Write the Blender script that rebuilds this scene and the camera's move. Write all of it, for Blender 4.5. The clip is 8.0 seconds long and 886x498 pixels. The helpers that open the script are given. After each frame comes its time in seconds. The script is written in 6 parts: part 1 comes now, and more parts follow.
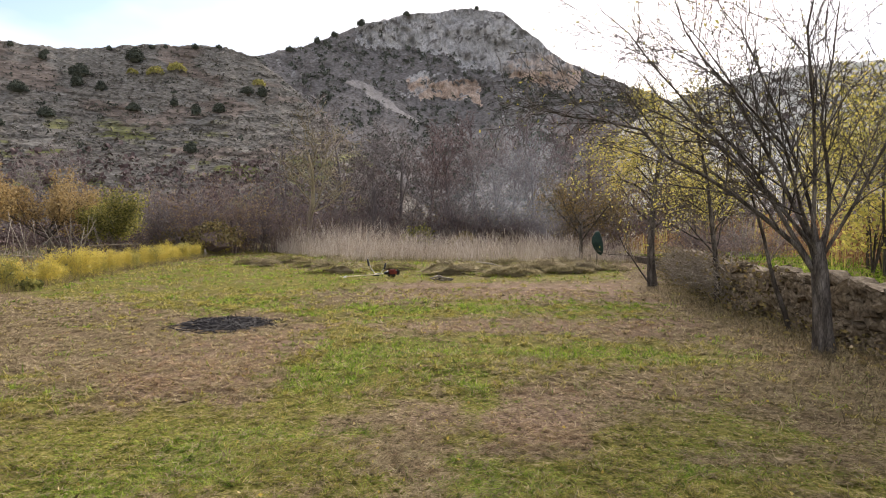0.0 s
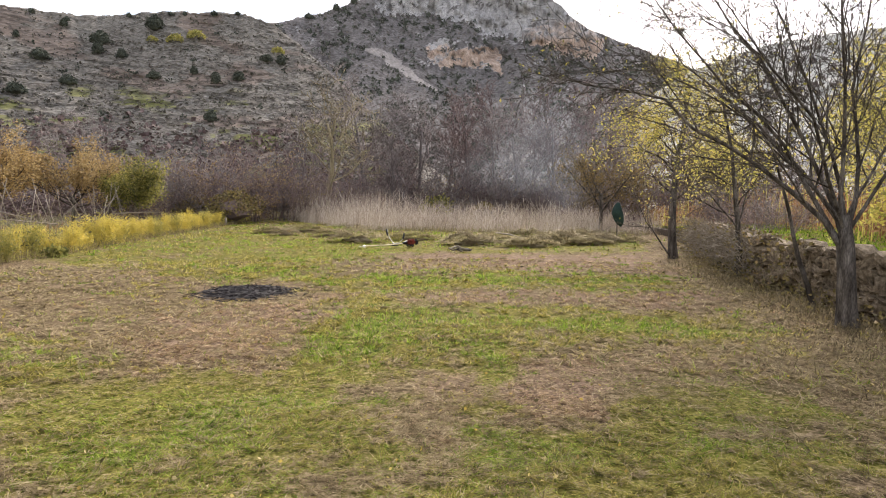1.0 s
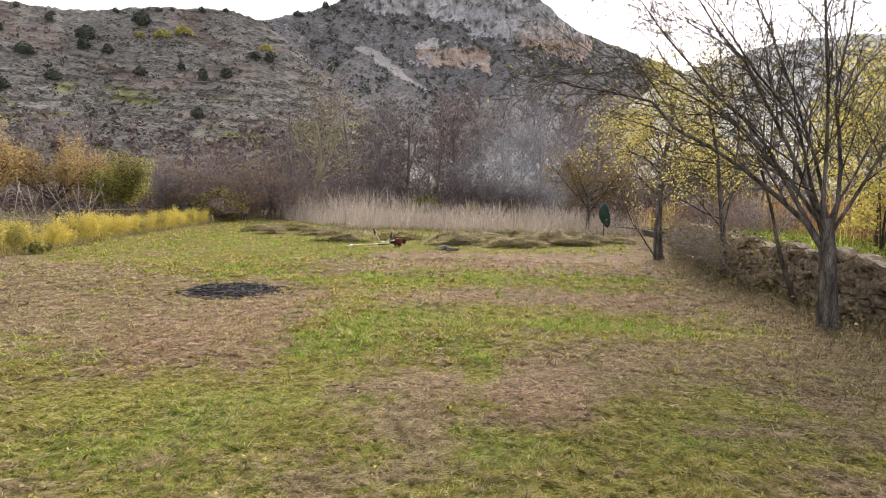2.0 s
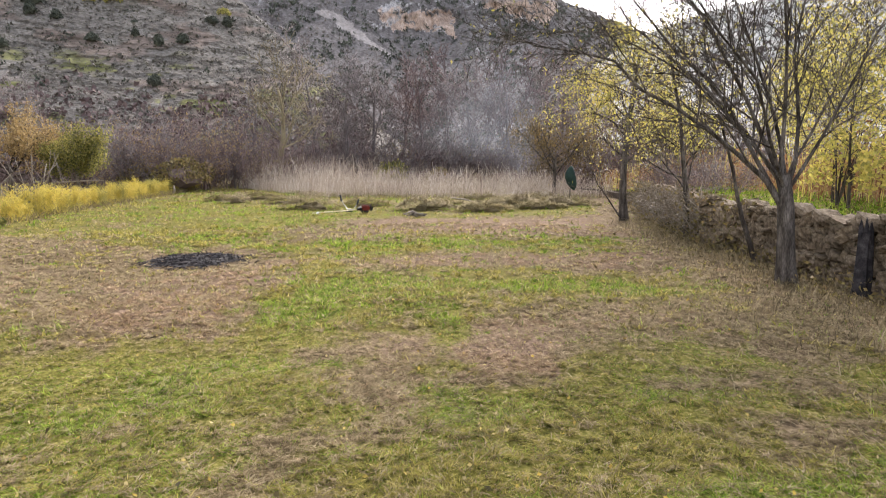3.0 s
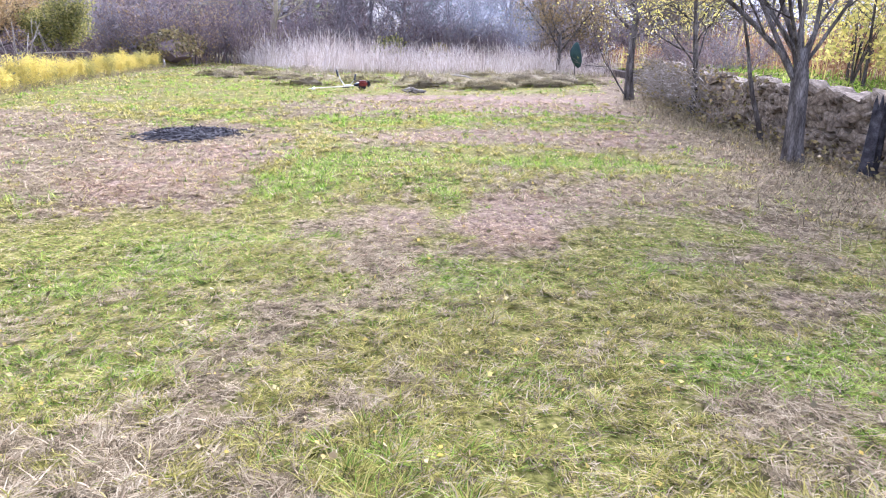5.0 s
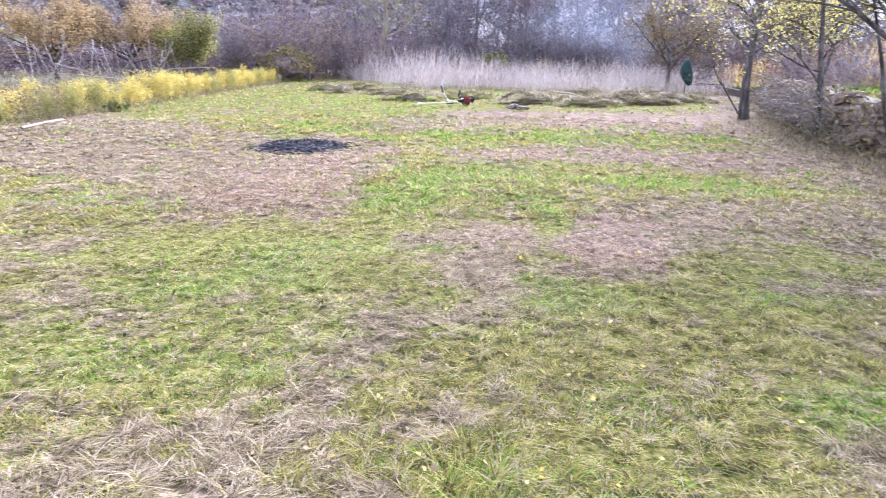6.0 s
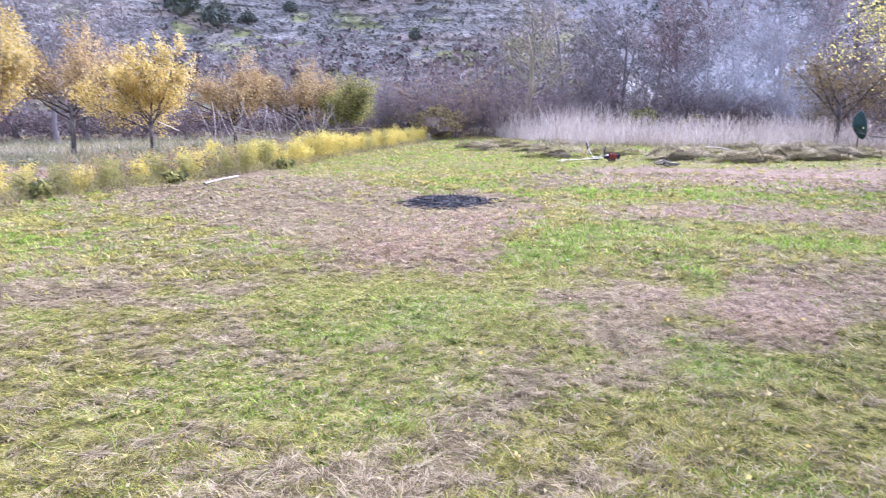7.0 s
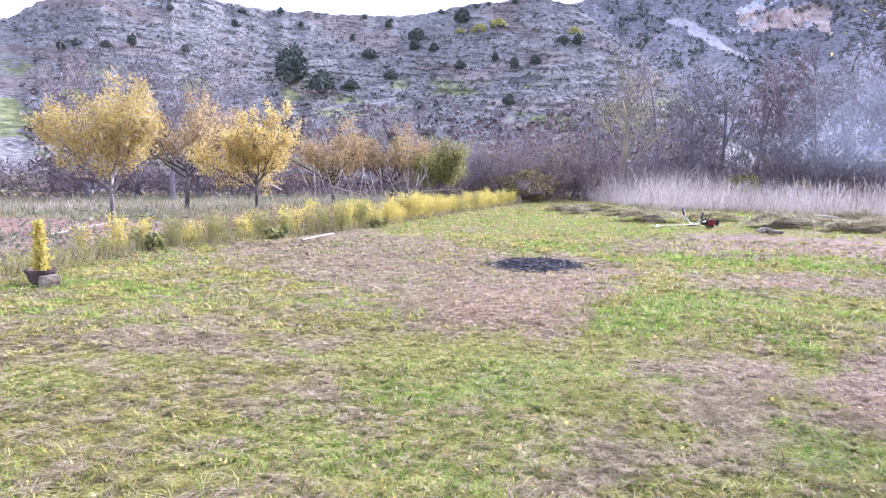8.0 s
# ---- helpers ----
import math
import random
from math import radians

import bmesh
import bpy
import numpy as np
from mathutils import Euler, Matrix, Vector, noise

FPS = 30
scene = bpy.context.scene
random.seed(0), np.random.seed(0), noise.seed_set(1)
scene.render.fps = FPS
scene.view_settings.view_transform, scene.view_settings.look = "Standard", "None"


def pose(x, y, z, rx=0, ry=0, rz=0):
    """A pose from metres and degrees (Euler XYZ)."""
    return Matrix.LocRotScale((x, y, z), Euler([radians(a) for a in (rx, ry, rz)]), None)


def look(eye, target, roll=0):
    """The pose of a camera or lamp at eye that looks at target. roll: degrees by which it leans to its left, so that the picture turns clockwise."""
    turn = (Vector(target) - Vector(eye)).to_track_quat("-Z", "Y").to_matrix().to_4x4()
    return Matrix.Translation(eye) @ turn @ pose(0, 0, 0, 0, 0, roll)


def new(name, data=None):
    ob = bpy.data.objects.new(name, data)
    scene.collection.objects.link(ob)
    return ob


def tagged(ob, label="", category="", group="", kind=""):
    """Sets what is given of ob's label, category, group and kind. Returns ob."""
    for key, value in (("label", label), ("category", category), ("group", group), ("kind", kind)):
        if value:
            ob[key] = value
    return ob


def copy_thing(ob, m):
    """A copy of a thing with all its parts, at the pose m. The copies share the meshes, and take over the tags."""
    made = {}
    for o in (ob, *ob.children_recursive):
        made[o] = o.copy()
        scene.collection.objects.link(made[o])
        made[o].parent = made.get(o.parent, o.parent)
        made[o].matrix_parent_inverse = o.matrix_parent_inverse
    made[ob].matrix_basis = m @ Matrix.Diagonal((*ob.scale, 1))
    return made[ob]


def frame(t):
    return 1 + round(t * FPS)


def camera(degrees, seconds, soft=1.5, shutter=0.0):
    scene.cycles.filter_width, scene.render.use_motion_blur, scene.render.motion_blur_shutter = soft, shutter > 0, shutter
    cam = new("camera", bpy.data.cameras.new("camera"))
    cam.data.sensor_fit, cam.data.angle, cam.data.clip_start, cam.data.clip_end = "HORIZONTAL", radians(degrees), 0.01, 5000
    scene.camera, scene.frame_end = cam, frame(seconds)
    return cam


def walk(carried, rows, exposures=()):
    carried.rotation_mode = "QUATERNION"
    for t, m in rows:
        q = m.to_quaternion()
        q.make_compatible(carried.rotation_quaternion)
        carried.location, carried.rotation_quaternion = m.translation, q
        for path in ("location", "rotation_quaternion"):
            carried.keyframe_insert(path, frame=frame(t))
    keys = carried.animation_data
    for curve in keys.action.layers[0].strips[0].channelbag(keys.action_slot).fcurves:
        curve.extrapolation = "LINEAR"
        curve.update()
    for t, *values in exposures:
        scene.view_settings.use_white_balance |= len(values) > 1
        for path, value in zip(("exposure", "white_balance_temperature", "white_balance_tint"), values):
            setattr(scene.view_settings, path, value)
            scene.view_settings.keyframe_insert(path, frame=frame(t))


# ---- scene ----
# ---- camera ----
cam = camera(67.67, 8.0, soft=1.0, shutter=0.3)
# seconds, eye x y z, yaw to the left, pitch up, lean
PATH = [
    (0.0, 0.000, 0.000, 1.620, 0.00, -1.70, 0.00),
    (0.5, 0.014, 0.002, 1.632, 0.29, -3.03, 0.64),
    (1.0, -0.003, 0.024, 1.628, 1.60, -4.30, 0.38),
    (2.5, 0.018, -0.003, 1.622, -0.64, -4.32, 0.82),
    (3.0, 0.034, 0.018, 1.590, -2.21, -7.21, -0.13),
    (3.5, 0.047, 0.020, 1.554, -2.34, -10.96, 0.05),
    (4.0, 0.068, 0.034, 1.507, -1.78, -17.87, 0.06),
    (4.2, 0.052, 0.033, 1.483, -3.17, -20.00, 0.95),
    (5.3, 0.012, 0.115, 1.486, -1.21, -16.68, 0.02),
    (5.5, -0.003, 0.109, 1.489, 0.42, -16.65, -0.03),
    (6.0, -0.031, 0.090, 1.495, 6.20, -16.11, 0.59),
    (6.5, -0.047, 0.082, 1.505, 12.77, -14.32, -0.18),
    (7.0, -0.036, 0.048, 1.513, 18.65, -11.39, -0.55),
    (7.5, -0.023, 0.058, 1.508, 23.51, -9.03, -0.25),
    (8.0, -0.037, 0.058, 1.518, 26.35, -6.08, 0.21),
]


def camera_row(t, x, y, z, yaw, pitch, lean):
    a, b = radians(yaw), radians(pitch)
    way = Vector((-math.sin(a) * math.cos(b), math.cos(a) * math.cos(b), math.sin(b)))
    return t, look((x, y, z), Vector((x, y, z)) + way, lean)


walk(cam, [camera_row(*row) for row in PATH],
     exposures=[(0.0, 0.75, 6800, 14), (1.0, 1.05, 6800, 14), (2.5, 1.11, 6700, 15), (3.0, 1.25, 6550, 15), (3.5, 1.55, 6350, 15), (4.0, 2.01, 5650, 19), (4.2, 2.05, 5450, 21), (5.5, 2.10, 5150, 27), (6.5, 2.05, 5060, 28), (7.5, 1.94, 5060, 28), (8.0, 1.96, 5060, 29)])

# ---- world and sun ----
SUN_AZ, SUN_EL = radians(20), radians(32)
world = bpy.data.worlds.new("world")
scene.world = world
world.use_nodes = True
wn, wl = world.node_tree.nodes, world.node_tree.links
sky = wn.new("ShaderNodeTexSky")
sky.sky_type, sky.sun_disc = "NISHITA", False
sky.sun_elevation, sky.sun_rotation = SUN_EL, SUN_AZ
wcoord = wn.new("ShaderNodeTexCoord")
wmap = wn.new("ShaderNodeMapping")
wmap.inputs["Scale"].default_value = (1.0, 1.0, 2.6)
wmap.inputs["Location"].default_value = (0.42, 0.10, 0.35)
wl.new(wcoord.outputs["Generated"], wmap.inputs["Vector"])
cloud = wn.new("ShaderNodeTexNoise")
cloud.inputs["Scale"].default_value, cloud.inputs["Detail"].default_value = 1.7, 5
wl.new(wmap.outputs["Vector"], cloud.inputs["Vector"])
gap = wn.new("ShaderNodeVectorMath")
gap.operation = "DOT_PRODUCT"
gap.inputs[1].default_value = (-0.52, 0.77, 0.37)
wl.new(wcoord.outputs["Generated"], gap.inputs[0])
thin = wn.new("ShaderNodeMapRange")
thin.inputs["From Min"].default_value, thin.inputs["From Max"].default_value = 0.93, 1.0
thin.inputs["To Min"].default_value, thin.inputs["To Max"].default_value = 0.03, -0.14
wl.new(gap.outputs["Value"], thin.inputs["Value"])
thinned = wn.new("ShaderNodeMath")
wl.new(cloud.outputs["Fac"], thinned.inputs[0]), wl.new(thin.outputs[0], thinned.inputs[1])
cover = wn.new("ShaderNodeValToRGB")
cover.color_ramp.elements[0].position, cover.color_ramp.elements[1].position = 0.40, 0.62
wl.new(thinned.outputs[0], cover.inputs["Fac"])
skybg, cloudbg = wn.new("ShaderNodeBackground"), wn.new("ShaderNodeBackground")
skybg.inputs["Strength"].default_value = 0.13
wl.new(sky.outputs["Color"], skybg.inputs["Color"])
cloudbg.inputs["Color"].default_value = (1.0, 0.99, 0.98, 1)
cloudbg.inputs["Strength"].default_value = 0.76
wmix = wn.new("ShaderNodeMixShader")
wl.new(cover.outputs["Color"], wmix.inputs["Fac"])
wl.new(skybg.outputs["Background"], wmix.inputs[1])
wl.new(cloudbg.outputs["Background"], wmix.inputs[2])
wl.new(wmix.outputs["Shader"], (wn.get("World Output") or wn.new("ShaderNodeOutputWorld")).inputs["Surface"])

sun = new("sun", bpy.data.lights.new("sun", "SUN"))
sun.data.energy, sun.data.angle, sun.data.color = 4.4, radians(30), (1.0, 0.94, 0.85)
sun.matrix_world = look((300 * math.sin(SUN_AZ) * math.cos(SUN_EL), 300 * math.cos(SUN_AZ) * math.cos(SUN_EL), 300 * math.sin(SUN_EL)), (0, 0, 0))


# ---- materials ----
def material(name, cols, scale=4.0, rough=0.85, bump=0.0, island=0.0, trans=0.0, fine=0.25, stretch=(1, 1, 1), metal=0.0, bump_scale=None, gloss=0.25):
    """Noise ramp through cols, a second finer noise, and shifts from island to island."""
    m = bpy.data.materials.new(name)
    m.use_nodes = True
    n, l = m.node_tree.nodes, m.node_tree.links
    b = n["Principled BSDF"]
    b.inputs["Roughness"].default_value, b.inputs["Metallic"].default_value = rough, metal
    b.inputs["Specular IOR Level"].default_value = gloss
    tc, mp = n.new("ShaderNodeTexCoord"), n.new("ShaderNodeMapping")
    mp.inputs["Scale"].default_value = stretch
    l.new(tc.outputs["Object"], mp.inputs["Vector"])
    t1, t2 = n.new("ShaderNodeTexNoise"), n.new("ShaderNodeTexNoise")
    t1.inputs["Scale"].default_value, t1.inputs["Detail"].default_value = scale, 5
    t2.inputs["Scale"].default_value, t2.inputs["Detail"].default_value = scale * 9, 4
    l.new(mp.outputs["Vector"], t1.inputs["Vector"]), l.new(mp.outputs["Vector"], t2.inputs["Vector"])
    geo = n.new("ShaderNodeNewGeometry")
    info = n.new("ShaderNodeObjectInfo")
    f = n.new("ShaderNodeMath")
    f.operation = "MULTIPLY_ADD"
    l.new(geo.outputs["Random Per Island"], f.inputs[0])
    f.inputs[1].default_value = island
    mix = n.new("ShaderNodeMath")
    mix.operation = "MULTIPLY_ADD"
    l.new(t1.outputs["Fac"], mix.inputs[0])
    mix.inputs[1].default_value, mix.inputs[2].default_value = (1.0 - island) * 2.5, -0.75 * (1 - island)
    l.new(mix.outputs[0], f.inputs[2])
    ramp = n.new("ShaderNodeValToRGB")
    e = ramp.color_ramp.elements
    while len(e) < len(cols):
        e.new(0.5)
    for i, c in enumerate(cols):
        e[i].position, e[i].color = 0.08 + 0.84 * i / max(1, len(cols) - 1), (*c, 1)
    l.new(f.outputs[0], ramp.inputs["Fac"])
    val = n.new("ShaderNodeMapRange")
    val.inputs["To Min"].default_value, val.inputs["To Max"].default_value = 1 - fine, 1 + fine
    val.inputs["From Min"].default_value, val.inputs["From Max"].default_value = 0.3, 0.7
    l.new(t2.outputs["Fac"], val.inputs["Value"])
    tone = n.new("ShaderNodeMapRange")
    tone.inputs["To Min"].default_value, tone.inputs["To Max"].default_value = 0.86, 1.12
    l.new(info.outputs["Random"], tone.inputs["Value"])
    both = n.new("ShaderNodeMath")
    both.operation = "MULTIPLY"
    l.new(val.outputs[0], both.inputs[0]), l.new(tone.outputs[0], both.inputs[1])
    col = n.new("ShaderNodeVectorMath")
    col.operation = "SCALE"
    l.new(ramp.outputs["Color"], col.inputs[0]), l.new(both.outputs[0], col.inputs["Scale"])
    l.new(col.outputs["Vector"], b.inputs["Base Color"])
    if bump:
        bp = n.new("ShaderNodeBump")
        bp.inputs["Strength"].default_value, bp.inputs["Distance"].default_value = 0.8, bump
        t3 = n.new("ShaderNodeTexNoise")
        t3.inputs["Scale"].default_value, t3.inputs["Detail"].default_value = bump_scale or scale * 6, 5
        l.new(mp.outputs["Vector"], t3.inputs["Vector"])
        l.new(t3.outputs["Fac"], bp.inputs["Height"]), l.new(bp.outputs["Normal"], b.inputs["Normal"])
    if trans:
        tr, ms = n.new("ShaderNodeBsdfTranslucent"), n.new("ShaderNodeMixShader")
        l.new(col.outputs["Vector"], tr.inputs["Color"])
        ms.inputs["Fac"].default_value = trans
        l.new(b.outputs["BSDF"], ms.inputs[1]), l.new(tr.outputs["BSDF"], ms.inputs[2])
        l.new(ms.outputs["Shader"], n["Material Output"].inputs["Surface"])
    return m


def masked_material(name, layers, attr, rough=0.95, bump=0.02, bump_scale=8.0, stretch=(1, 1, 1), cracks=(), joints=()):
    """Ground cover: layers[0] everywhere, then one layer for each channel of the colour attribute, broken up by noise.
    A layer: (colour, colour, colour, noise scale)."""
    m = bpy.data.materials.new(name)
    m.use_nodes = True
    n, l = m.node_tree.nodes, m.node_tree.links
    b = n["Principled BSDF"]
    b.inputs["Roughness"].default_value, b.inputs["Specular IOR Level"].default_value = rough, 0.02
    tc = n.new("ShaderNodeMapping")
    tc.inputs["Scale"].default_value = stretch
    l.new(n.new("ShaderNodeTexCoord").outputs["Object"], tc.inputs["Vector"])
    at = n.new("ShaderNodeAttribute")
    at.attribute_name = attr
    sep = n.new("ShaderNodeSeparateColor")
    l.new(at.outputs["Color"], sep.inputs["Color"])
    last = None
    for i, (c0, c1, c2, s) in enumerate(layers):
        big, small = n.new("ShaderNodeTexNoise"), n.new("ShaderNodeTexNoise")
        big.inputs["Scale"].default_value, big.inputs["Detail"].default_value = s * 0.12, 4
        small.inputs["Scale"].default_value, small.inputs["Detail"].default_value = s, 7
        l.new(tc.outputs["Vector"], big.inputs["Vector"]), l.new(tc.outputs["Vector"], small.inputs["Vector"])
        add = n.new("ShaderNodeMath")
        add.operation = "MULTIPLY_ADD"
        l.new(big.outputs["Fac"], add.inputs[0])
        add.inputs[1].default_value = 0.6
        sc = n.new("ShaderNodeMath")
        sc.operation = "MULTIPLY_ADD"
        l.new(small.outputs["Fac"], sc.inputs[0])
        sc.inputs[1].default_value, sc.inputs[2].default_value = 1.5, -0.55
        l.new(sc.outputs[0], add.inputs[2])
        ramp = n.new("ShaderNodeValToRGB")
        e = ramp.color_ramp.elements
        e.new(0.5)
        for k, c in enumerate((c0, c1, c2)):
            e[k].position, e[k].color = 0.2 + 0.3 * k, (*c, 1)
        l.new(add.outputs[0], ramp.inputs["Fac"])
        if last is None:
            last = ramp.outputs["Color"]
            continue
        edge = n.new("ShaderNodeMath")
        edge.operation = "MULTIPLY_ADD"
        l.new(small.outputs["Fac"], edge.inputs[0])
        edge.inputs[1].default_value, edge.inputs[2].default_value = 0.9, -0.45
        plus = n.new("ShaderNodeMath")
        plus.operation = "ADD"
        l.new(sep.outputs[i - 1], plus.inputs[0]), l.new(edge.outputs[0], plus.inputs[1])
        cut = n.new("ShaderNodeMapRange")
        cut.interpolation_type = "SMOOTHSTEP"
        cut.inputs["From Min"].default_value, cut.inputs["From Max"].default_value = 0.25, 0.75
        l.new(plus.outputs[0], cut.inputs["Value"])
        mx = n.new("ShaderNodeMix")
        mx.data_type = "RGBA"
        l.new(cut.outputs[0], mx.inputs["Factor"]), l.new(last, mx.inputs["A"]), l.new(ramp.outputs["Color"], mx.inputs["B"])
        last = mx.outputs["Result"]
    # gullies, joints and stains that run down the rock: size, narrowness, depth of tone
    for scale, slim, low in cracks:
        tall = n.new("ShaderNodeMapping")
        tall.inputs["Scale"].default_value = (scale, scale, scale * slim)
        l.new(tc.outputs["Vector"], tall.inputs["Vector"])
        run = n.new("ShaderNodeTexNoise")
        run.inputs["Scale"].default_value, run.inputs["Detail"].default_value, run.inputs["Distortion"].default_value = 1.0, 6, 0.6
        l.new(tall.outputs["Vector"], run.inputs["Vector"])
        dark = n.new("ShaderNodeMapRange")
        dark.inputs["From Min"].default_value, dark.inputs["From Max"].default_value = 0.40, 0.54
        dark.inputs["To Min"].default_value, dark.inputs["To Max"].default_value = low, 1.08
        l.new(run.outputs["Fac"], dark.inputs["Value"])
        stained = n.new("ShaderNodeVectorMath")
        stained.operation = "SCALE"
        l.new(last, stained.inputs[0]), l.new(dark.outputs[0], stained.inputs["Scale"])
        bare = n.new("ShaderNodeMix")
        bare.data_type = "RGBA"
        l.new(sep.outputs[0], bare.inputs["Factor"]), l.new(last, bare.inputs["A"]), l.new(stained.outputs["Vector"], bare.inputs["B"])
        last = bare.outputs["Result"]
    # dark joints between the blocks of the rock
    for scale, slim in joints:
        tall, wob, mixv, vor = n.new("ShaderNodeMapping"), n.new("ShaderNodeTexNoise"), n.new("ShaderNodeVectorMath"), n.new("ShaderNodeTexVoronoi")
        tall.inputs["Scale"].default_value = (scale, scale, scale * slim)
        wob.inputs["Scale"].default_value, wob.inputs["Detail"].default_value = scale * 3, 4
        l.new(tc.outputs["Vector"], tall.inputs["Vector"]), l.new(tc.outputs["Vector"], wob.inputs["Vector"])
        mixv.operation = "MULTIPLY_ADD"
        mixv.inputs[1].default_value = (1.3, 1.3, 1.3)
        l.new(wob.outputs["Color"], mixv.inputs[0]), l.new(tall.outputs["Vector"], mixv.inputs[2])
        vor.feature = "DISTANCE_TO_EDGE"
        l.new(mixv.outputs["Vector"], vor.inputs["Vector"])
        line = n.new("ShaderNodeMapRange")
        line.inputs["From Min"].default_value, line.inputs["From Max"].default_value = 0.0, 0.10
        line.inputs["To Min"].default_value, line.inputs["To Max"].default_value = 0.5, 1.0
        l.new(vor.outputs["Distance"], line.inputs["Value"])
        cracked, bare = n.new("ShaderNodeVectorMath"), n.new("ShaderNodeMix")
        cracked.operation, bare.data_type = "SCALE", "RGBA"
        l.new(last, cracked.inputs[0]), l.new(line.outputs[0], cracked.inputs["Scale"])
        l.new(sep.outputs[0], bare.inputs["Factor"]), l.new(last, bare.inputs["A"]), l.new(cracked.outputs["Vector"], bare.inputs["B"])
        last = bare.outputs["Result"]
    l.new(last, b.inputs["Base Color"])
    bt, bp = n.new("ShaderNodeTexNoise"), n.new("ShaderNodeBump")
    bt.inputs["Scale"].default_value, bt.inputs["Detail"].default_value = bump_scale, 6
    l.new(tc.outputs["Vector"], bt.inputs["Vector"]), l.new(bt.outputs["Fac"], bp.inputs["Height"])
    bp.inputs["Strength"].default_value, bp.inputs["Distance"].default_value = 1.0, bump
    l.new(bp.outputs["Normal"], b.inputs["Normal"])
    return m


GROUND = masked_material("meadow_ground", [
    ((0.045, 0.045, 0.012), (0.125, 0.120, 0.028), (0.23, 0.20, 0.066), 28.0),
    ((0.05, 0.036, 0.022), (0.14, 0.103, 0.064), (0.28, 0.215, 0.14), 28.0),
    ((0.06, 0.04, 0.029), (0.165, 0.115, 0.083), (0.29, 0.21, 0.155), 24.0),
    ((0.09, 0.055, 0.04), (0.17, 0.105, 0.078), (0.25, 0.17, 0.125), 5.0)], "cover", bump=0.03, bump_scale=30.0)
HILL = masked_material("hillside_scrub", [
    ((0.066, 0.058, 0.050), (0.151, 0.139, 0.124), (0.267, 0.250, 0.227), 1.3),
    ((0.096, 0.088, 0.077), (0.187, 0.176, 0.157), (0.305, 0.288, 0.263), 1.5),
    ((0.091, 0.095, 0.037), (0.160, 0.164, 0.070), (0.245, 0.242, 0.117), 0.5),
    ((0.107, 0.081, 0.070), (0.181, 0.148, 0.127), (0.256, 0.215, 0.189), 0.6)], "cover", bump=0.3, bump_scale=1.1, stretch=(1, 1, 3.6))
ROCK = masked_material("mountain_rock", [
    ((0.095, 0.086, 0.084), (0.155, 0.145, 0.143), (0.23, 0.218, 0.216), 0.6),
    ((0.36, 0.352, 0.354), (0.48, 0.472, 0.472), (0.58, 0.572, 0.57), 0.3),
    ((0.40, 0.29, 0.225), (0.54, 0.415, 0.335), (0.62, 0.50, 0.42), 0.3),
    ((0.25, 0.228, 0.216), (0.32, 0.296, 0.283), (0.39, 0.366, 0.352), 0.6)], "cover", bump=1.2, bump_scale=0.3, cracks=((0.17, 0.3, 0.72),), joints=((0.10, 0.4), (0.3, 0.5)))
# wood colours lifted to pale grey: backlit haze is painted into them
HAZED_RIDGE = masked_material("haze_paled_ridge", [
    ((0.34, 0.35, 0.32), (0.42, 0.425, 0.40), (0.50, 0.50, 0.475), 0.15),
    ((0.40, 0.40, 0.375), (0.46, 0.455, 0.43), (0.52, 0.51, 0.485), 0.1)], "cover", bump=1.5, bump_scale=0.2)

GRASS = material("green_grass", [(0.068, 0.064, 0.016), (0.155, 0.147, 0.028), (0.290, 0.262, 0.059), (0.420, 0.364, 0.101), (0.560, 0.475, 0.193)], 7.0, 0.85, island=0.66, trans=0.42, fine=0.2, gloss=0.04)
LUSH_GRASS = material("lush_grass", [(0.034, 0.062, 0.008), (0.098, 0.175, 0.020), (0.200, 0.300, 0.036), (0.310, 0.400, 0.060), (0.440, 0.480, 0.120)], 7.0, 0.85, island=0.66, trans=0.42, fine=0.2, gloss=0.04)
STRAW = material("dry_grass", [(0.072, 0.054, 0.030), (0.126, 0.095, 0.051), (0.243, 0.190, 0.108), (0.360, 0.290, 0.176), (0.486, 0.405, 0.260)], 7.0, 0.9, island=0.68, trans=0.2, fine=0.15, gloss=0.03)
RUSTSTRAW = material("reddish_mown_grass", [(0.060, 0.034, 0.019), (0.184, 0.113, 0.064), (0.378, 0.265, 0.160), (0.582, 0.446, 0.292)], 7.0, 0.9, island=0.68, trans=0.2, fine=0.15, gloss=0.03)
REED = material("dead_reed", [(0.153, 0.119, 0.098), (0.307, 0.254, 0.211), (0.450, 0.388, 0.334), (0.593, 0.532, 0.466)], 0.5, 0.8, island=0.7, trans=0.2, fine=0.1)
FENNEL = material("yellow_fennel", [(0.33, 0.30, 0.085), (0.52, 0.45, 0.105), (0.66, 0.53, 0.12), (0.62, 0.45, 0.15)], 0.8, 0.7, island=0.6, trans=0.45, fine=0.1)
FENNEL_DULL = material("fading_fennel", [(0.20, 0.20, 0.05), (0.34, 0.32, 0.10), (0.45, 0.38, 0.13)], 0.8, 0.7, island=0.6, trans=0.4, fine=0.1)
YELLOW_LEAF = material("yellow_leaf", [(0.26, 0.18, 0.07), (0.44, 0.32, 0.075), (0.56, 0.42, 0.095), (0.58, 0.47, 0.18), (0.54, 0.44, 0.27)], 0.8, 0.65, island=0.75, trans=0.4, fine=0.1)
ORANGE_LEAF = material("orange_leaf", [(0.170, 0.112, 0.058), (0.300, 0.208, 0.092), (0.400, 0.285, 0.118), (0.470, 0.370, 0.205)], 0.8, 0.7, island=0.75, trans=0.4, fine=0.1)
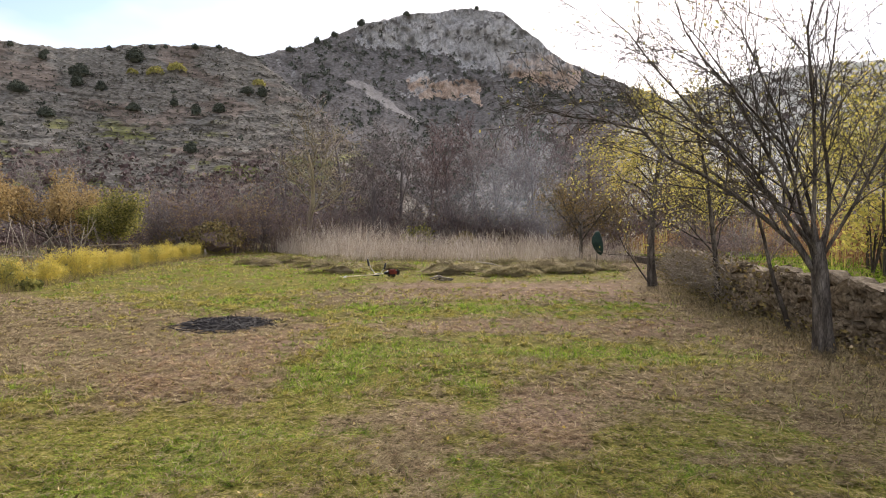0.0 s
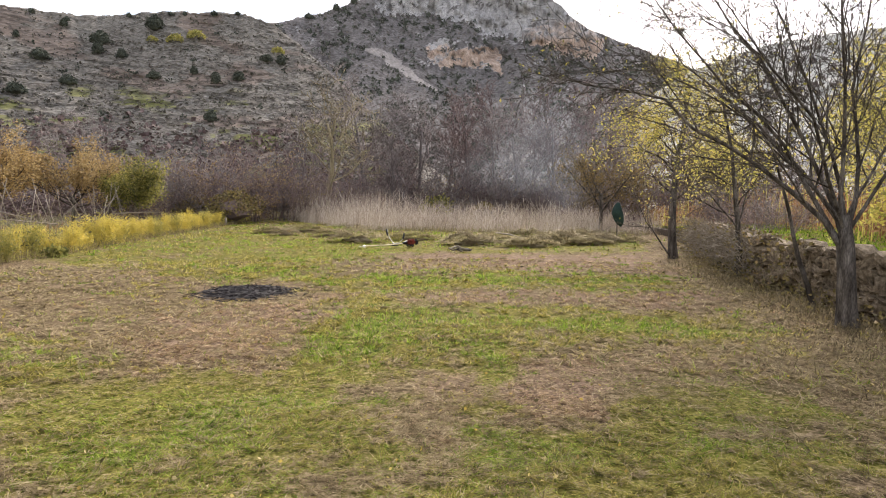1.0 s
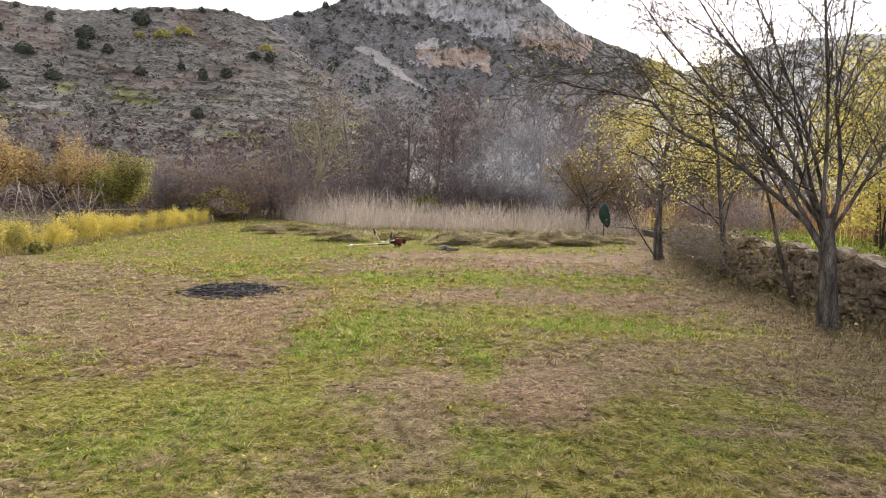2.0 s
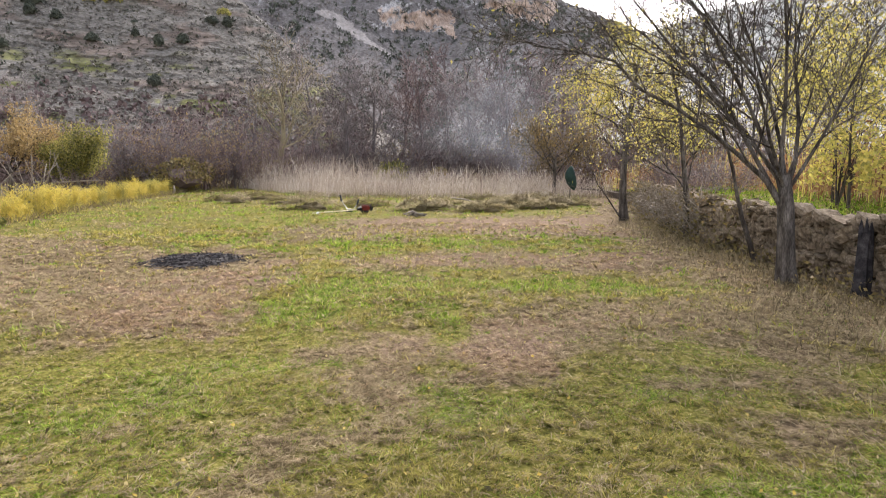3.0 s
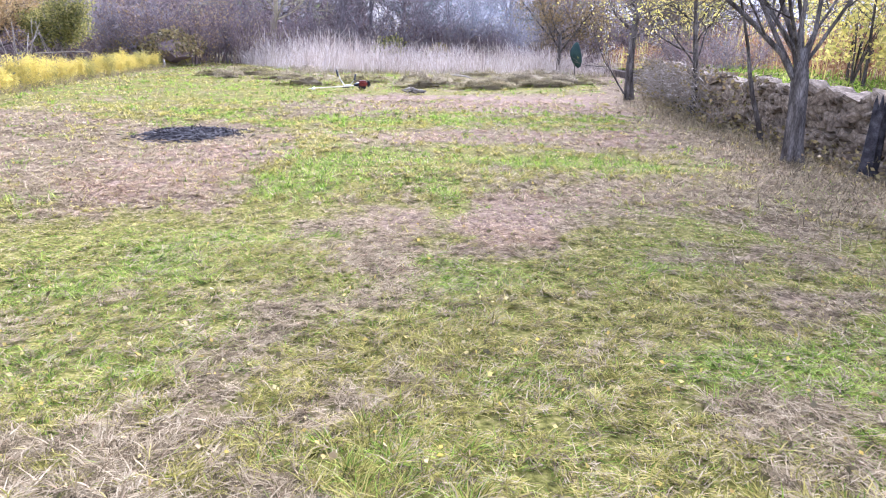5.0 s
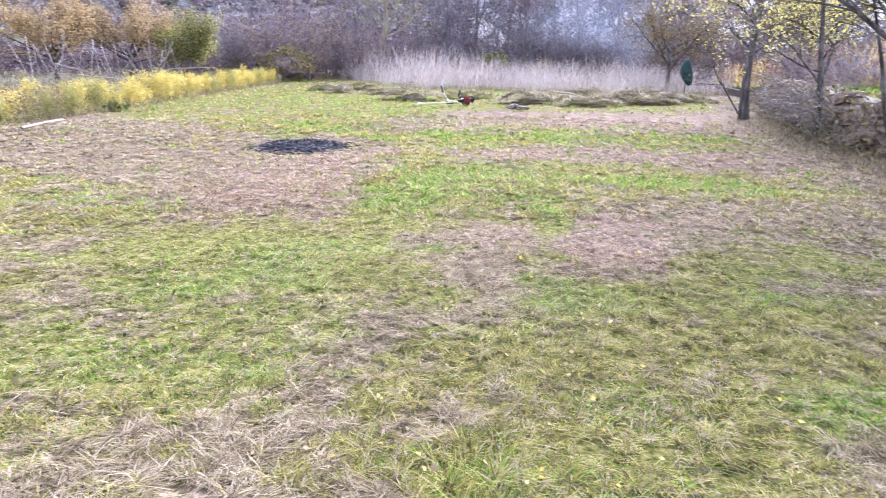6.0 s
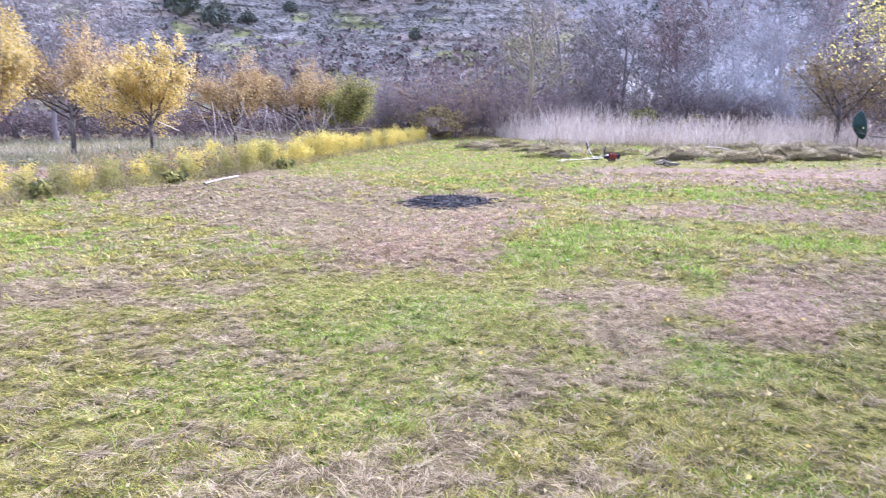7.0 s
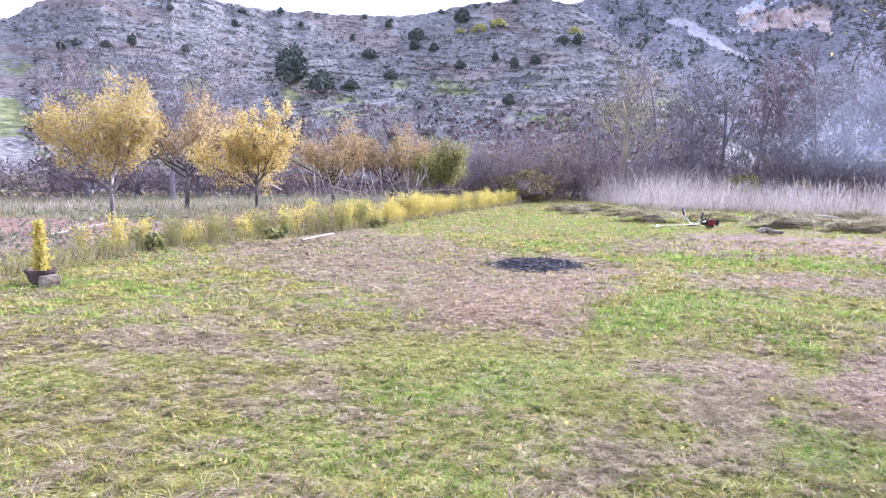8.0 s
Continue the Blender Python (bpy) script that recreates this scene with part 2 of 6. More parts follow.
GREEN_LEAF = material("green_leaf", [(0.06, 0.066, 0.026), (0.145, 0.15, 0.048), (0.28, 0.265, 0.08), (0.48, 0.41, 0.13)], 0.8, 0.7, island=0.7, trans=0.35, fine=0.1, gloss=0.1)
LIME_LEAF = material("yellow_green_leaf", [(0.190, 0.185, 0.060), (0.350, 0.330, 0.085), (0.520, 0.450, 0.110), (0.590, 0.460, 0.160)], 0.6, 0.6, island=0.7, trans=0.6, fine=0.1)
DULL_LEAF = material("fading_leaf", [(0.07, 0.06, 0.03), (0.16, 0.13, 0.055), (0.27, 0.22, 0.08), (0.33, 0.23, 0.12)], 0.6, 0.7, island=0.75, trans=0.25, fine=0.1)
RUST_LEAF = material("rusty_dead_leaf", [(0.106, 0.050, 0.027), (0.211, 0.109, 0.055), (0.317, 0.184, 0.089), (0.387, 0.281, 0.158)], 0.6, 0.75, island=0.75, trans=0.35, fine=0.1)
JUNIPER = material("juniper", [(0.050, 0.060, 0.047), (0.086, 0.098, 0.076), (0.136, 0.148, 0.114)], 0.5, 0.8, island=0.6, fine=0.15)
SCRUB = material("grey_scrub", [(0.140, 0.126, 0.112), (0.166, 0.150, 0.135), (0.198, 0.178, 0.161), (0.229, 0.207, 0.190)], 0.05, 0.9, island=0.75, fine=0.15)
BARK = material("dark_bark", [(0.040, 0.033, 0.028), (0.100, 0.087, 0.077), (0.180, 0.160, 0.144)], 9, 0.95, bump=0.02, stretch=(1, 1, 0.22), fine=0.5, gloss=0.08)
PALE_BARK = material("pale_bark", [(0.11, 0.092, 0.078), (0.19, 0.165, 0.145), (0.29, 0.26, 0.23)], 6, 0.9, bump=0.008, stretch=(1, 1, 0.3))
TWIG = material("grey_brown_twig", [(0.100, 0.084, 0.083), (0.150, 0.130, 0.131), (0.220, 0.195, 0.195)], 0.6, 0.9, island=0.6, fine=0.1)
TREE_TWIG = material("pale_grey_twig", [(0.125, 0.105, 0.102), (0.185, 0.160, 0.156), (0.260, 0.232, 0.227)], 0.6, 0.9, island=0.6, fine=0.1)
PURPLE_TWIG = material("reddish_brown_twig", [(0.085, 0.058, 0.057), (0.155, 0.112, 0.107), (0.250, 0.188, 0.180)], 0.5, 0.9, island=0.6, fine=0.1)
MOSSY_TWIG = material("lichen_yellow_twig", [(0.180, 0.144, 0.114), (0.264, 0.222, 0.138), (0.372, 0.324, 0.192)], 0.6, 0.9, island=0.6, fine=0.1)
CANE = material("weathered_cane", [(0.131, 0.104, 0.080), (0.221, 0.188, 0.148), (0.328, 0.284, 0.236)], 2, 0.7, bump=0.002, island=0.4)
STONE = material("wall_stone", [(0.065, 0.048, 0.032), (0.14, 0.106, 0.072), (0.22, 0.172, 0.120), (0.32, 0.26, 0.19)], 3.5, 0.92, bump=0.025, fine=0.3)
MORTAR = material("wall_earth_joint", [(0.05, 0.04, 0.03), (0.09, 0.07, 0.055), (0.14, 0.11, 0.085)], 5, 0.95, bump=0.02)
CHAR = material("charcoal", [(0.010, 0.009, 0.010), (0.028, 0.025, 0.028), (0.075, 0.068, 0.072)], 9, 0.8, bump=0.012, fine=0.4)
ASH = material("ash", [(0.010, 0.010, 0.011), (0.022, 0.021, 0.022), (0.06, 0.056, 0.056)], 7, 0.95, bump=0.02)
TARP = material("dark_green_tarpaulin", [(0.007, 0.02, 0.016), (0.011, 0.032, 0.025), (0.018, 0.046, 0.036)], 3, 0.45, bump=0.006)
RED = material("red_plastic", [(0.10, 0.015, 0.012), (0.17, 0.025, 0.018), (0.23, 0.04, 0.025)], 8, 0.4)
BLACK = material("black_plastic", [(0.012, 0.012, 0.013), (0.022, 0.022, 0.024), (0.035, 0.035, 0.037)], 8, 0.45)
METAL = material("aluminium_tube", [(0.5, 0.5, 0.5), (0.6, 0.6, 0.6), (0.68, 0.68, 0.67)], 6, 0.35, metal=0.9)
CREAM = material("cream_tube", [(0.55, 0.47, 0.33), (0.66, 0.58, 0.42), (0.72, 0.65, 0.5)], 6, 0.5)
TERRACOTTA = material("dark_terracotta", [(0.045, 0.03, 0.025), (0.08, 0.05, 0.04), (0.12, 0.08, 0.065)], 6, 0.85, bump=0.004)
hay_mat = material("grey_hay", [(0.10, 0.08, 0.048), (0.23, 0.19, 0.115), (0.37, 0.31, 0.20), (0.52, 0.45, 0.31)], 1.5, 0.9, island=0.6, trans=0.06, fine=0.15, gloss=0.03)
green_hay = material("greenish_hay", [(0.081, 0.069, 0.033), (0.190, 0.160, 0.076), (0.323, 0.267, 0.133), (0.456, 0.374, 0.223)], 1.5, 0.9, island=0.6, trans=0.06, fine=0.15, gloss=0.03)
WEED = material("grey_green_weed", [(0.09, 0.09, 0.055), (0.17, 0.17, 0.10), (0.27, 0.26, 0.17), (0.38, 0.34, 0.24)], 1.0, 0.85, island=0.7, trans=0.25, fine=0.1)
TUSSOCK = material("dark_olive_tussock", [(0.114, 0.105, 0.084), (0.135, 0.126, 0.102), (0.162, 0.151, 0.123)], 0.1, 0.9, island=0.7, fine=0.15)
OLIVE_LEAF = material("olive_fading_leaf", [(0.046, 0.035, 0.019), (0.101, 0.074, 0.031), (0.178, 0.129, 0.048), (0.223, 0.148, 0.069)], 0.7, 0.7, island=0.7, trans=0.35, fine=0.1)
VERGE = material("dull_verge_grass", [(0.052, 0.040, 0.022), (0.142, 0.112, 0.061), (0.266, 0.214, 0.121), (0.408, 0.335, 0.204)], 1.2, 0.85, island=0.75, trans=0.2, fine=0.1)


# ---- mesh tools ----
def mesh_np(name, verts, faces, mat, smooth=False, cover=None):
    """A mesh from arrays; every face has the same number of corners."""
    verts, faces = np.asarray(verts, np.float32), np.asarray(faces, np.int32)
    me = bpy.data.meshes.new(name)
    k = faces.shape[1]
    me.vertices.add(len(verts)), me.loops.add(faces.size), me.polygons.add(len(faces))
    me.vertices.foreach_set("co", verts.ravel())
    me.loops.foreach_set("vertex_index", faces.ravel())
    me.polygons.foreach_set("loop_start", np.arange(0, faces.size, k, dtype=np.int32))
    if smooth:
        me.polygons.foreach_set("use_smooth", np.ones(len(faces), bool))
    if cover is not None:
        a = me.attributes.new("cover", "FLOAT_COLOR", "POINT")
        a.data.foreach_set("color", np.concatenate([cover, np.ones((len(verts), 1))], 1).astype(np.float32).ravel())
    me.update(calc_edges=True)
    me.materials.append(mat)
    return me


def part(name, data, material_, parent, label=""):
    """Links a mesh (or a bmesh) as one part under a thing or a part."""
    if isinstance(data, bmesh.types.BMesh):
        me = bpy.data.meshes.new(name)
        data.to_mesh(me)
        data.free()
        me.materials.append(material_)
        data = me
    ob = new(name, data)
    ob.parent = parent
    return tagged(ob, label)


def thing(name, m, label, category, group="", kind=""):
    ob = new(name)
    ob.matrix_world = m
    return tagged(ob, label, category, group, kind)


class Buf:
    """Collects triangles."""

    def __init__(self):
        self.v, self.f, self.n = [], [], 0

    def add(self, v, f):
        self.v.append(v), self.f.append(np.asarray(f) + self.n)
        self.n += len(v)

    def mesh(self, name, mat, smooth=False):
        return mesh_np(name, np.concatenate(self.v), np.concatenate(self.f), mat, smooth)


RINGS = {}


def tube_faces(k, s):
    if (k, s) not in RINGS:
        f = []
        for i in range(k - 1):
            for j in range(s):
                a, b, c, d = i * s + j, i * s + (j + 1) % s, (i + 1) * s + (j + 1) % s, (i + 1) * s + j
                f += [(a, b, c), (a, c, d)]
        for j in range(1, s - 1):
            f.append(((k - 1) * s, (k - 1) * s + j, (k - 1) * s + j + 1))
        RINGS[k, s] = np.array(f)
    return RINGS[k, s]


def tube(buf, pts, radii, sides):
    pts = np.asarray(pts, float)
    k = len(pts)
    d = pts[-1] - pts[0]
    d = d / (np.linalg.norm(d) + 1e-9)
    u = np.cross(d, (0.31, 0.95, 0.05) if abs(d[1]) < 0.9 else (1, 0, 0))
    u /= np.linalg.norm(u) + 1e-9
    w = np.cross(d, u)
    a = np.arange(sides) * 2 * np.pi / sides
    ring = np.cos(a)[:, None] * u + np.sin(a)[:, None] * w
    r = np.asarray(radii, float)
    v = pts[:, None, :] + ring[None] * r[:, None, None]
    buf.add(v.reshape(-1, 3), tube_faces(k, sides))


def unit(v):
    return v / (np.linalg.norm(v, axis=-1, keepdims=True) + 1e-9)


def grow(wood, tips, p, d, length, r, lev, P, rs):
    """A branch with its children. wood: a Buf for the trunk, then one for each limb with all that it bears; tips: places for leaves."""
    n = P["seg"][lev]
    pts = [p]
    for i in range(n):
        d = unit(d + rs.normal(0, P["bend"][lev], 3) + np.array((0, 0, P["up"][lev])))
        p = p + d * length / n
        pts.append(p)
    pts = np.array(pts)
    end = P["taper"][lev]
    radii = r * (1 + (end - 1) * np.linspace(0, 1, n + 1))
    if lev == 0:
        radii[0] *= P.get("flare", 1.25)
    tube(wood[0] if lev == 0 else wood[-1], pts, np.maximum(radii, P["rmin"]), P["sides"][lev])
    last = lev == len(P["seg"]) - 1
    if lev >= len(P["seg"]) - P.get("leafy", 1):
        for _ in range(P.get("per_tip", 3)):
            s = rs.uniform(0.15, 1.0) * n
            i = min(int(s), n - 1)
            tips.append(pts[i] + (pts[i + 1] - pts[i]) * (s - i))
    if last:
        return
    kids = P["kids"][lev]
    turn = rs.uniform(0, 6.28)
    for c in range(kids):
        s = P["first"][lev] + (1 - P["first"][lev]) * (c + rs.uniform(0.2, 1.0)) / kids
        q = min(s, 1.0) * n
        i = min(int(q), n - 1)
        at = pts[i] + (pts[i + 1] - pts[i]) * (q - i)
        axis = unit(pts[i + 1] - pts[i])
        side = np.cross(axis, (0.3, 0.5, 0.8))
        side = unit(side)
        other = np.cross(axis, side)
        turn += 2.4 + rs.uniform(-0.4, 0.4)
        a = radians(P["angle"][lev] + rs.uniform(-10, 10))
        way = axis * math.cos(a) + (side * math.cos(turn) + other * math.sin(turn)) * math.sin(a)
        if lev == 0:
            wood.append(Buf())
        grow(wood, tips, at, way, length * P["shrink"][lev] * rs.uniform(0.75, 1.2) * (1.15 - 0.45 * s),
             np.interp(s, np.linspace(0, 1, n + 1), radii) * P["thin"][lev], lev + 1, P, rs)


def grown(seed, height, radius, trunk, lean, P):
    """A tree that ends up as high as asked: its trunk and limbs, the places of its leaves, and the random state."""
    length = height * trunk
    for _ in range(2):
        rs = np.random.RandomState(seed)
        wood, tips = [Buf()], []
        grow(wood, tips, np.zeros(3), unit(np.array((lean[0], lean[1], 1.0))), length, radius, 0, P, rs)
        length *= height / max(v[:, 2].max() for b in wood for v in b.v)
    return wood, tips, rs


def merged(bufs):
    b = Buf()
    for o in bufs:
        for v, f in zip(o.v, o.f):
            b.v.append(v), b.f.append(f + b.n)
        b.n += o.n
    return b


def leaf_mesh(name, pos, size, mat, rs, narrow=0.55, droop=0.0):
    """Folded leaves, each of two triangles, at the places given."""
    pos = np.asarray(pos, float)
    n = len(pos)
    ax = unit(rs.normal(0, 1, (n, 3)) + np.array((0, 0, -droop)))
    sd = unit(np.cross(ax, rs.normal(0, 1, (n, 3))))
    nm = np.cross(ax, sd)
    s = (size * rs.uniform(0.6, 1.3, n))[:, None]
    a, b = pos - ax * s * 0.1, pos + ax * s
    c, d = pos + ax * s * 0.45 + sd * s * narrow * 0.5 + nm * s * 0.12, pos + ax * s * 0.45 - sd * s * narrow * 0.5 + nm * s * 0.12
    v = np.stack([a, c, b, d], 1).reshape(-1, 3)
    i = np.arange(n)[:, None] * 4
    f = np.concatenate([i + (0, 1, 2), i + (0, 2, 3)], 1).reshape(-1, 3)
    return mesh_np(name, v, f, mat)


def scatter_near(tips, each, spread, rs):
    t = np.repeat(np.asarray(tips), each, 0)
    return t + rs.normal(0, spread, t.shape)


def hash2(ix, iy, seed):
    h = (ix.astype(np.int64) * 374761393 + iy.astype(np.int64) * 668265263 + seed * 1274126177) & 0xFFFFFFFF
    h = ((h ^ (h >> 13)) * 1274126177) & 0xFFFFFFFF
    return ((h ^ (h >> 16)) & 0xFFFF) / 65535.0


def vnoise(x, y, seed=0):
    x, y = np.asarray(x, float), np.asarray(y, float)
    ix, iy = np.floor(x), np.floor(y)
    fx, fy = x - ix, y - iy
    fx, fy = fx * fx * (3 - 2 * fx), fy * fy * (3 - 2 * fy)
    a, b = hash2(ix, iy, seed), hash2(ix + 1, iy, seed)
    c, d = hash2(ix, iy + 1, seed), hash2(ix + 1, iy + 1, seed)
    return (a + (b - a) * fx) * (1 - fy) + (c + (d - c) * fx) * fy


def fbm(x, y, seed=0, octaves=4):
    x, y = np.asarray(x, float), np.asarray(y, float)
    total, amp, norm = 0.0, 1.0, 0.0
    for o in range(octaves):
        # each octave lies turned against the last, so that no grid shows
        c, s = math.cos(0.65 + 1.1 * o), math.sin(0.65 + 1.1 * o)
        total = total + amp * vnoise((x * c + y * s) * 2**o, (y * c - x * s) * 2**o, seed + o * 17)
        norm += amp
        amp *= 0.5
    return total / norm


def step01(x, a, b):
    t = np.clip((x - a) / (b - a), 0, 1)
    return t * t * (3 - 2 * t)


# ---- the meadow ----
# stretches of dry and of rusty mown grass: the strength, then their outlines
DRY_FIELDS = [(0.75, [(-1.9, 6.1), (-2.1, 8.4), (-2.0, 11.2), (-3.0, 12.4), (-5.5, 13.2), (-9.0, 15.5), (-11.5, 17.0), (-11.2, 11.5), (-8.5, 9.3), (-5.1, 7.2), (-3.0, 5.7)]),
              (0.6, [(-1.6, 11.9), (4.9, 12.4), (4.8, 9.9), (2.8, 9.6), (0.3, 10.1), (-0.8, 10.4)]),
              (0.55, [(-2.4, 14.4), (0.5, 15.3), (5.6, 13.9), (5.8, 20.5), (-1.6, 20.2), (-3.6, 16.6)]),
              (0.48, [(0.5, 7.0), (1.3, 7.4), (4.6, 7.9), (5.2, 5.6), (3.4, 5.0), (1.7, 5.6), (1.0, 4.8), (0.35, 4.8)]),
              (0.62, [(-0.6, 6.5), (0.25, 6.3), (0.1, 4.4), (-0.3, 4.4), (-0.9, 5.3)]),
              (0.52, [(-2.2, 1.7), (-2.0, 2.35), (-1.1, 2.75), (-1.15, 3.2), (-0.75, 3.85), (-0.4, 3.8), (-0.5, 3.2), (-0.85, 2.65), (-0.4, 2.05), (-0.2, 1.4)])]
RUST_FIELDS = [(0.85, [(-1.9, 6.2), (-2.1, 8.4), (-2.0, 11.0), (-3.2, 10.0), (-4.0, 8.5), (-3.6, 6.5), (-3.0, 5.8)]),
               (0.75, [(-1.4, 11.7), (4.4, 12.0), (4.2, 10.2), (0.3, 10.3), (-0.8, 10.6)]),
               (0.7, [(-1.8, 14.8), (0.5, 15.6), (5.0, 14.4), (5.4, 20.0), (-1.2, 19.6)]),
               (0.9, [(0.55, 6.9), (1.3, 7.0), (1.3, 5.8), (1.0, 4.85), (0.38, 4.85)]),
               (0.6, [(1.5, 7.0), (3.0, 7.2), (2.9, 6.2), (1.6, 6.2)]),
               (0.55, [(-0.4, 6.3), (0.2, 6.2), (0.1, 4.5), (-0.2, 4.5)])]
# smaller patches: centre x y, half sizes, turn in degrees, strength
DRY = [(-6.0, 3.9, 2.6, 0.9, 10, 0.2), (2.5, 3.7, 0.5, 0.25, 20, 0.45), (1.5, 2.4, 0.35, 0.2, -30, 0.5), (-0.5, 3.75, 0.4, 0.16, 10, 0.5), (0.7, 3.1, 0.3, 0.15, 0, 0.35),
       (-2.0, 15.6, 1.5, 0.8, 0, 0.3), (-9.2, 12.5, 2.2, 4.0, 10, 0.3), (2.9, 4.4, 0.7, 0.25, 0, 0.4)]
LUSH = [(-0.95, 8.0, 0.6, 1.7, -14, 0.95), (1.9, 8.5, 1.7, 0.55, -4, 0.8), (-2.0, 5.1, 1.7, 0.4, 8, 0.6), (-0.9, 12.6, 0.6, 1.6, 0, 0.5),
        (-6.2, 24.0, 4.5, 3.0, 0, 0.25), (-3.4, 19.5, 2.0, 3.0, 0, 0.35), (0.6, 13.4, 4.6, 0.45, 4, 0.6), (0.32, 7.0, 0.2, 1.2, 0, 0.6),
        (-8.2, 6.1, 1.2, 0.45, 0, 0.6), (-2.4, 4.2, 0.5, 0.35, 0, 0.75), (-1.9, 2.9, 0.6, 0.4, 0, 0.6), (0.45, 4.2, 0.35, 0.3, 0, 0.8), (0.5, 2.75, 0.3, 0.2, 0, 0.6), (1.75, 2.95, 0.5, 0.3, 0, 0.55),
        (2.7, 3.2, 0.5, 0.3, 10, 0.45), (-1.6, 4.5, 1.4, 0.35, 0, 0.45), (1.2, 4.3, 0.8, 0.3, 4, 0.4), (0.3, 2.2, 0.7, 0.25, 0, 0.45), (-3.2, 4.6, 0.7, 0.3, 10, 0.4)]


def fields(rows, x, y):
    """How far a place lies inside one of the outlined stretches, with frayed edges."""
    total = 0.0
    fray = (fbm(x * 1.3, y * 1.3, 5) - 0.5) * 0.9 + (fbm(x * 4.5, y * 4.5, 6) - 0.5) * 0.9
    for s, line in rows:
        best, inside = np.full(np.shape(x), 1e9), np.zeros(np.shape(x), bool)
        for (ax, ay), (bx, by) in zip(line, line[1:] + line[:1]):
            dx, dy = bx - ax, by - ay
            t = np.clip(((x - ax) * dx + (y - ay) * dy) / (dx * dx + dy * dy), 0, 1)
            best = np.minimum(best, np.hypot(x - ax - t * dx, y - ay - t * dy))
            inside ^= ((ay > y) != (by > y)) & (x < ax + (y - ay) * dx / (dy if dy else 1e-9))
        d = np.where(inside, best, -best) + fray * np.clip(np.hypot(x, y) / 6, 0.4, 2.0)
        total = np.maximum(total, s * step01(d, -0.16, 0.22))
    return total


def patches(rows, x, y):
    total = 0.0
    for cx, cy, rx, ry, turn, s in rows:
        a = radians(turn)
        u, v = (x - cx) * math.cos(a) + (y - cy) * math.sin(a), -(x - cx) * math.sin(a) + (y - cy) * math.cos(a)
        d = np.hypot(u / rx, v / ry) + (fbm(x * 1.3, y * 1.3, 5) - 0.5) * 0.8 + (fbm(x * 5, y * 5, 6) - 0.5) * 1.2
        total = np.maximum(total, s * (1 - step01(d, 0.55, 1.3)))
    return total


def wall_x(y):
    return 5.55 + 0.055 * (y - 7.0) + 0.14 * (np.clip(y, 13, 30) - 13)


def verge_x(y):
    return np.interp(y, (2, 6, 9.5, 17, 23, 36, 58, 80), (-9.5, -10.4, -11.7, -11.2, -12.1, -13.7, -16.7, -20))


def meadow_cover(x, y):
    """Dry, rusty and bare shares of the ground at x, y."""
    dry = 0.33 + (fbm(x * 0.9, y * 0.9, 11) - 0.5) * 0.75 + (fbm(x * 3.6, y * 3.6, 12) - 0.5) * 0.85 + np.maximum(fields(DRY_FIELDS, x, y) * (0.6 + 1.1 * fbm(x * 0.8, y * 1.5, 14)), patches(DRY, x, y)) * 0.66 - patches(LUSH, x, y) * 0.7
    edge = step01(x, wall_x(y) - 2.0, wall_x(y) - 0.9) * 0.6
    dry = dry + edge * step01(y, 3, 7)
    left = step01(verge_x(y) - x, -1.2, 0.6)
    dry = np.where(left > 0, np.maximum(dry, left * 0.5), dry)
    rust = fields(RUST_FIELDS, x, y) * (0.35 + 1.1 * fbm(x * 1.1, y * 2.0, 24)) - patches(LUSH, x, y) * 0.5
    plough = step01(-x, 13.2, 14.2) * step01(20.0 + (fbm(x, y, 9) - 0.5) * 3 - y - (-x - 14) * 0.4, 0, 1.5) * step01(y, 2, 4)
    dry = np.maximum(dry, rust * 1.05)
    return np.clip(dry, 0, 1), np.clip(rust, 0, 1), np.clip(plough, 0, 1)


def meadow_z(x, y):
    r = np.hypot(x, y)
    z = (fbm(x * 0.55, y * 0.55, 3) - 0.5) * 0.10 + (fbm(x * 3, y * 3, 4, 3) - 0.5) * 0.03
    return z * np.exp(-np.maximum(r - 60, 0) / 40) - np.maximum(r - 90, 0) * 0.002


az = np.concatenate([np.arange(-72, 46, 0.5), np.arange(46, 288, 4.0)])
rr = np.concatenate([[0.01], np.geomspace(0.5, 60, 190), np.geomspace(66, 3500, 30)])
A, R = np.meshgrid(np.radians(az), rr)
X, Y = R * np.sin(A), R * np.cos(A)
Z = meadow_z(X, Y)
n_az, n_r = len(az), len(rr)
ii, jj = np.meshgrid(np.arange(n_r - 1), np.arange(n_az), indexing="ij")
quad = np.stack([ii * n_az + jj, ii * n_az + (jj + 1) % n_az, (ii + 1) * n_az + (jj + 1) % n_az, (ii + 1) * n_az + jj], -1).reshape(-1, 4)[:, ::-1]
me = mesh_np("ground", np.stack([X, Y, Z], -1).reshape(-1, 3), quad, GROUND, True,
             np.stack(meadow_cover(X.ravel(), Y.ravel()), 1))
ground = tagged(new("ground", me), "mown valley meadow with green and dry patches", "ground", kind="structure")


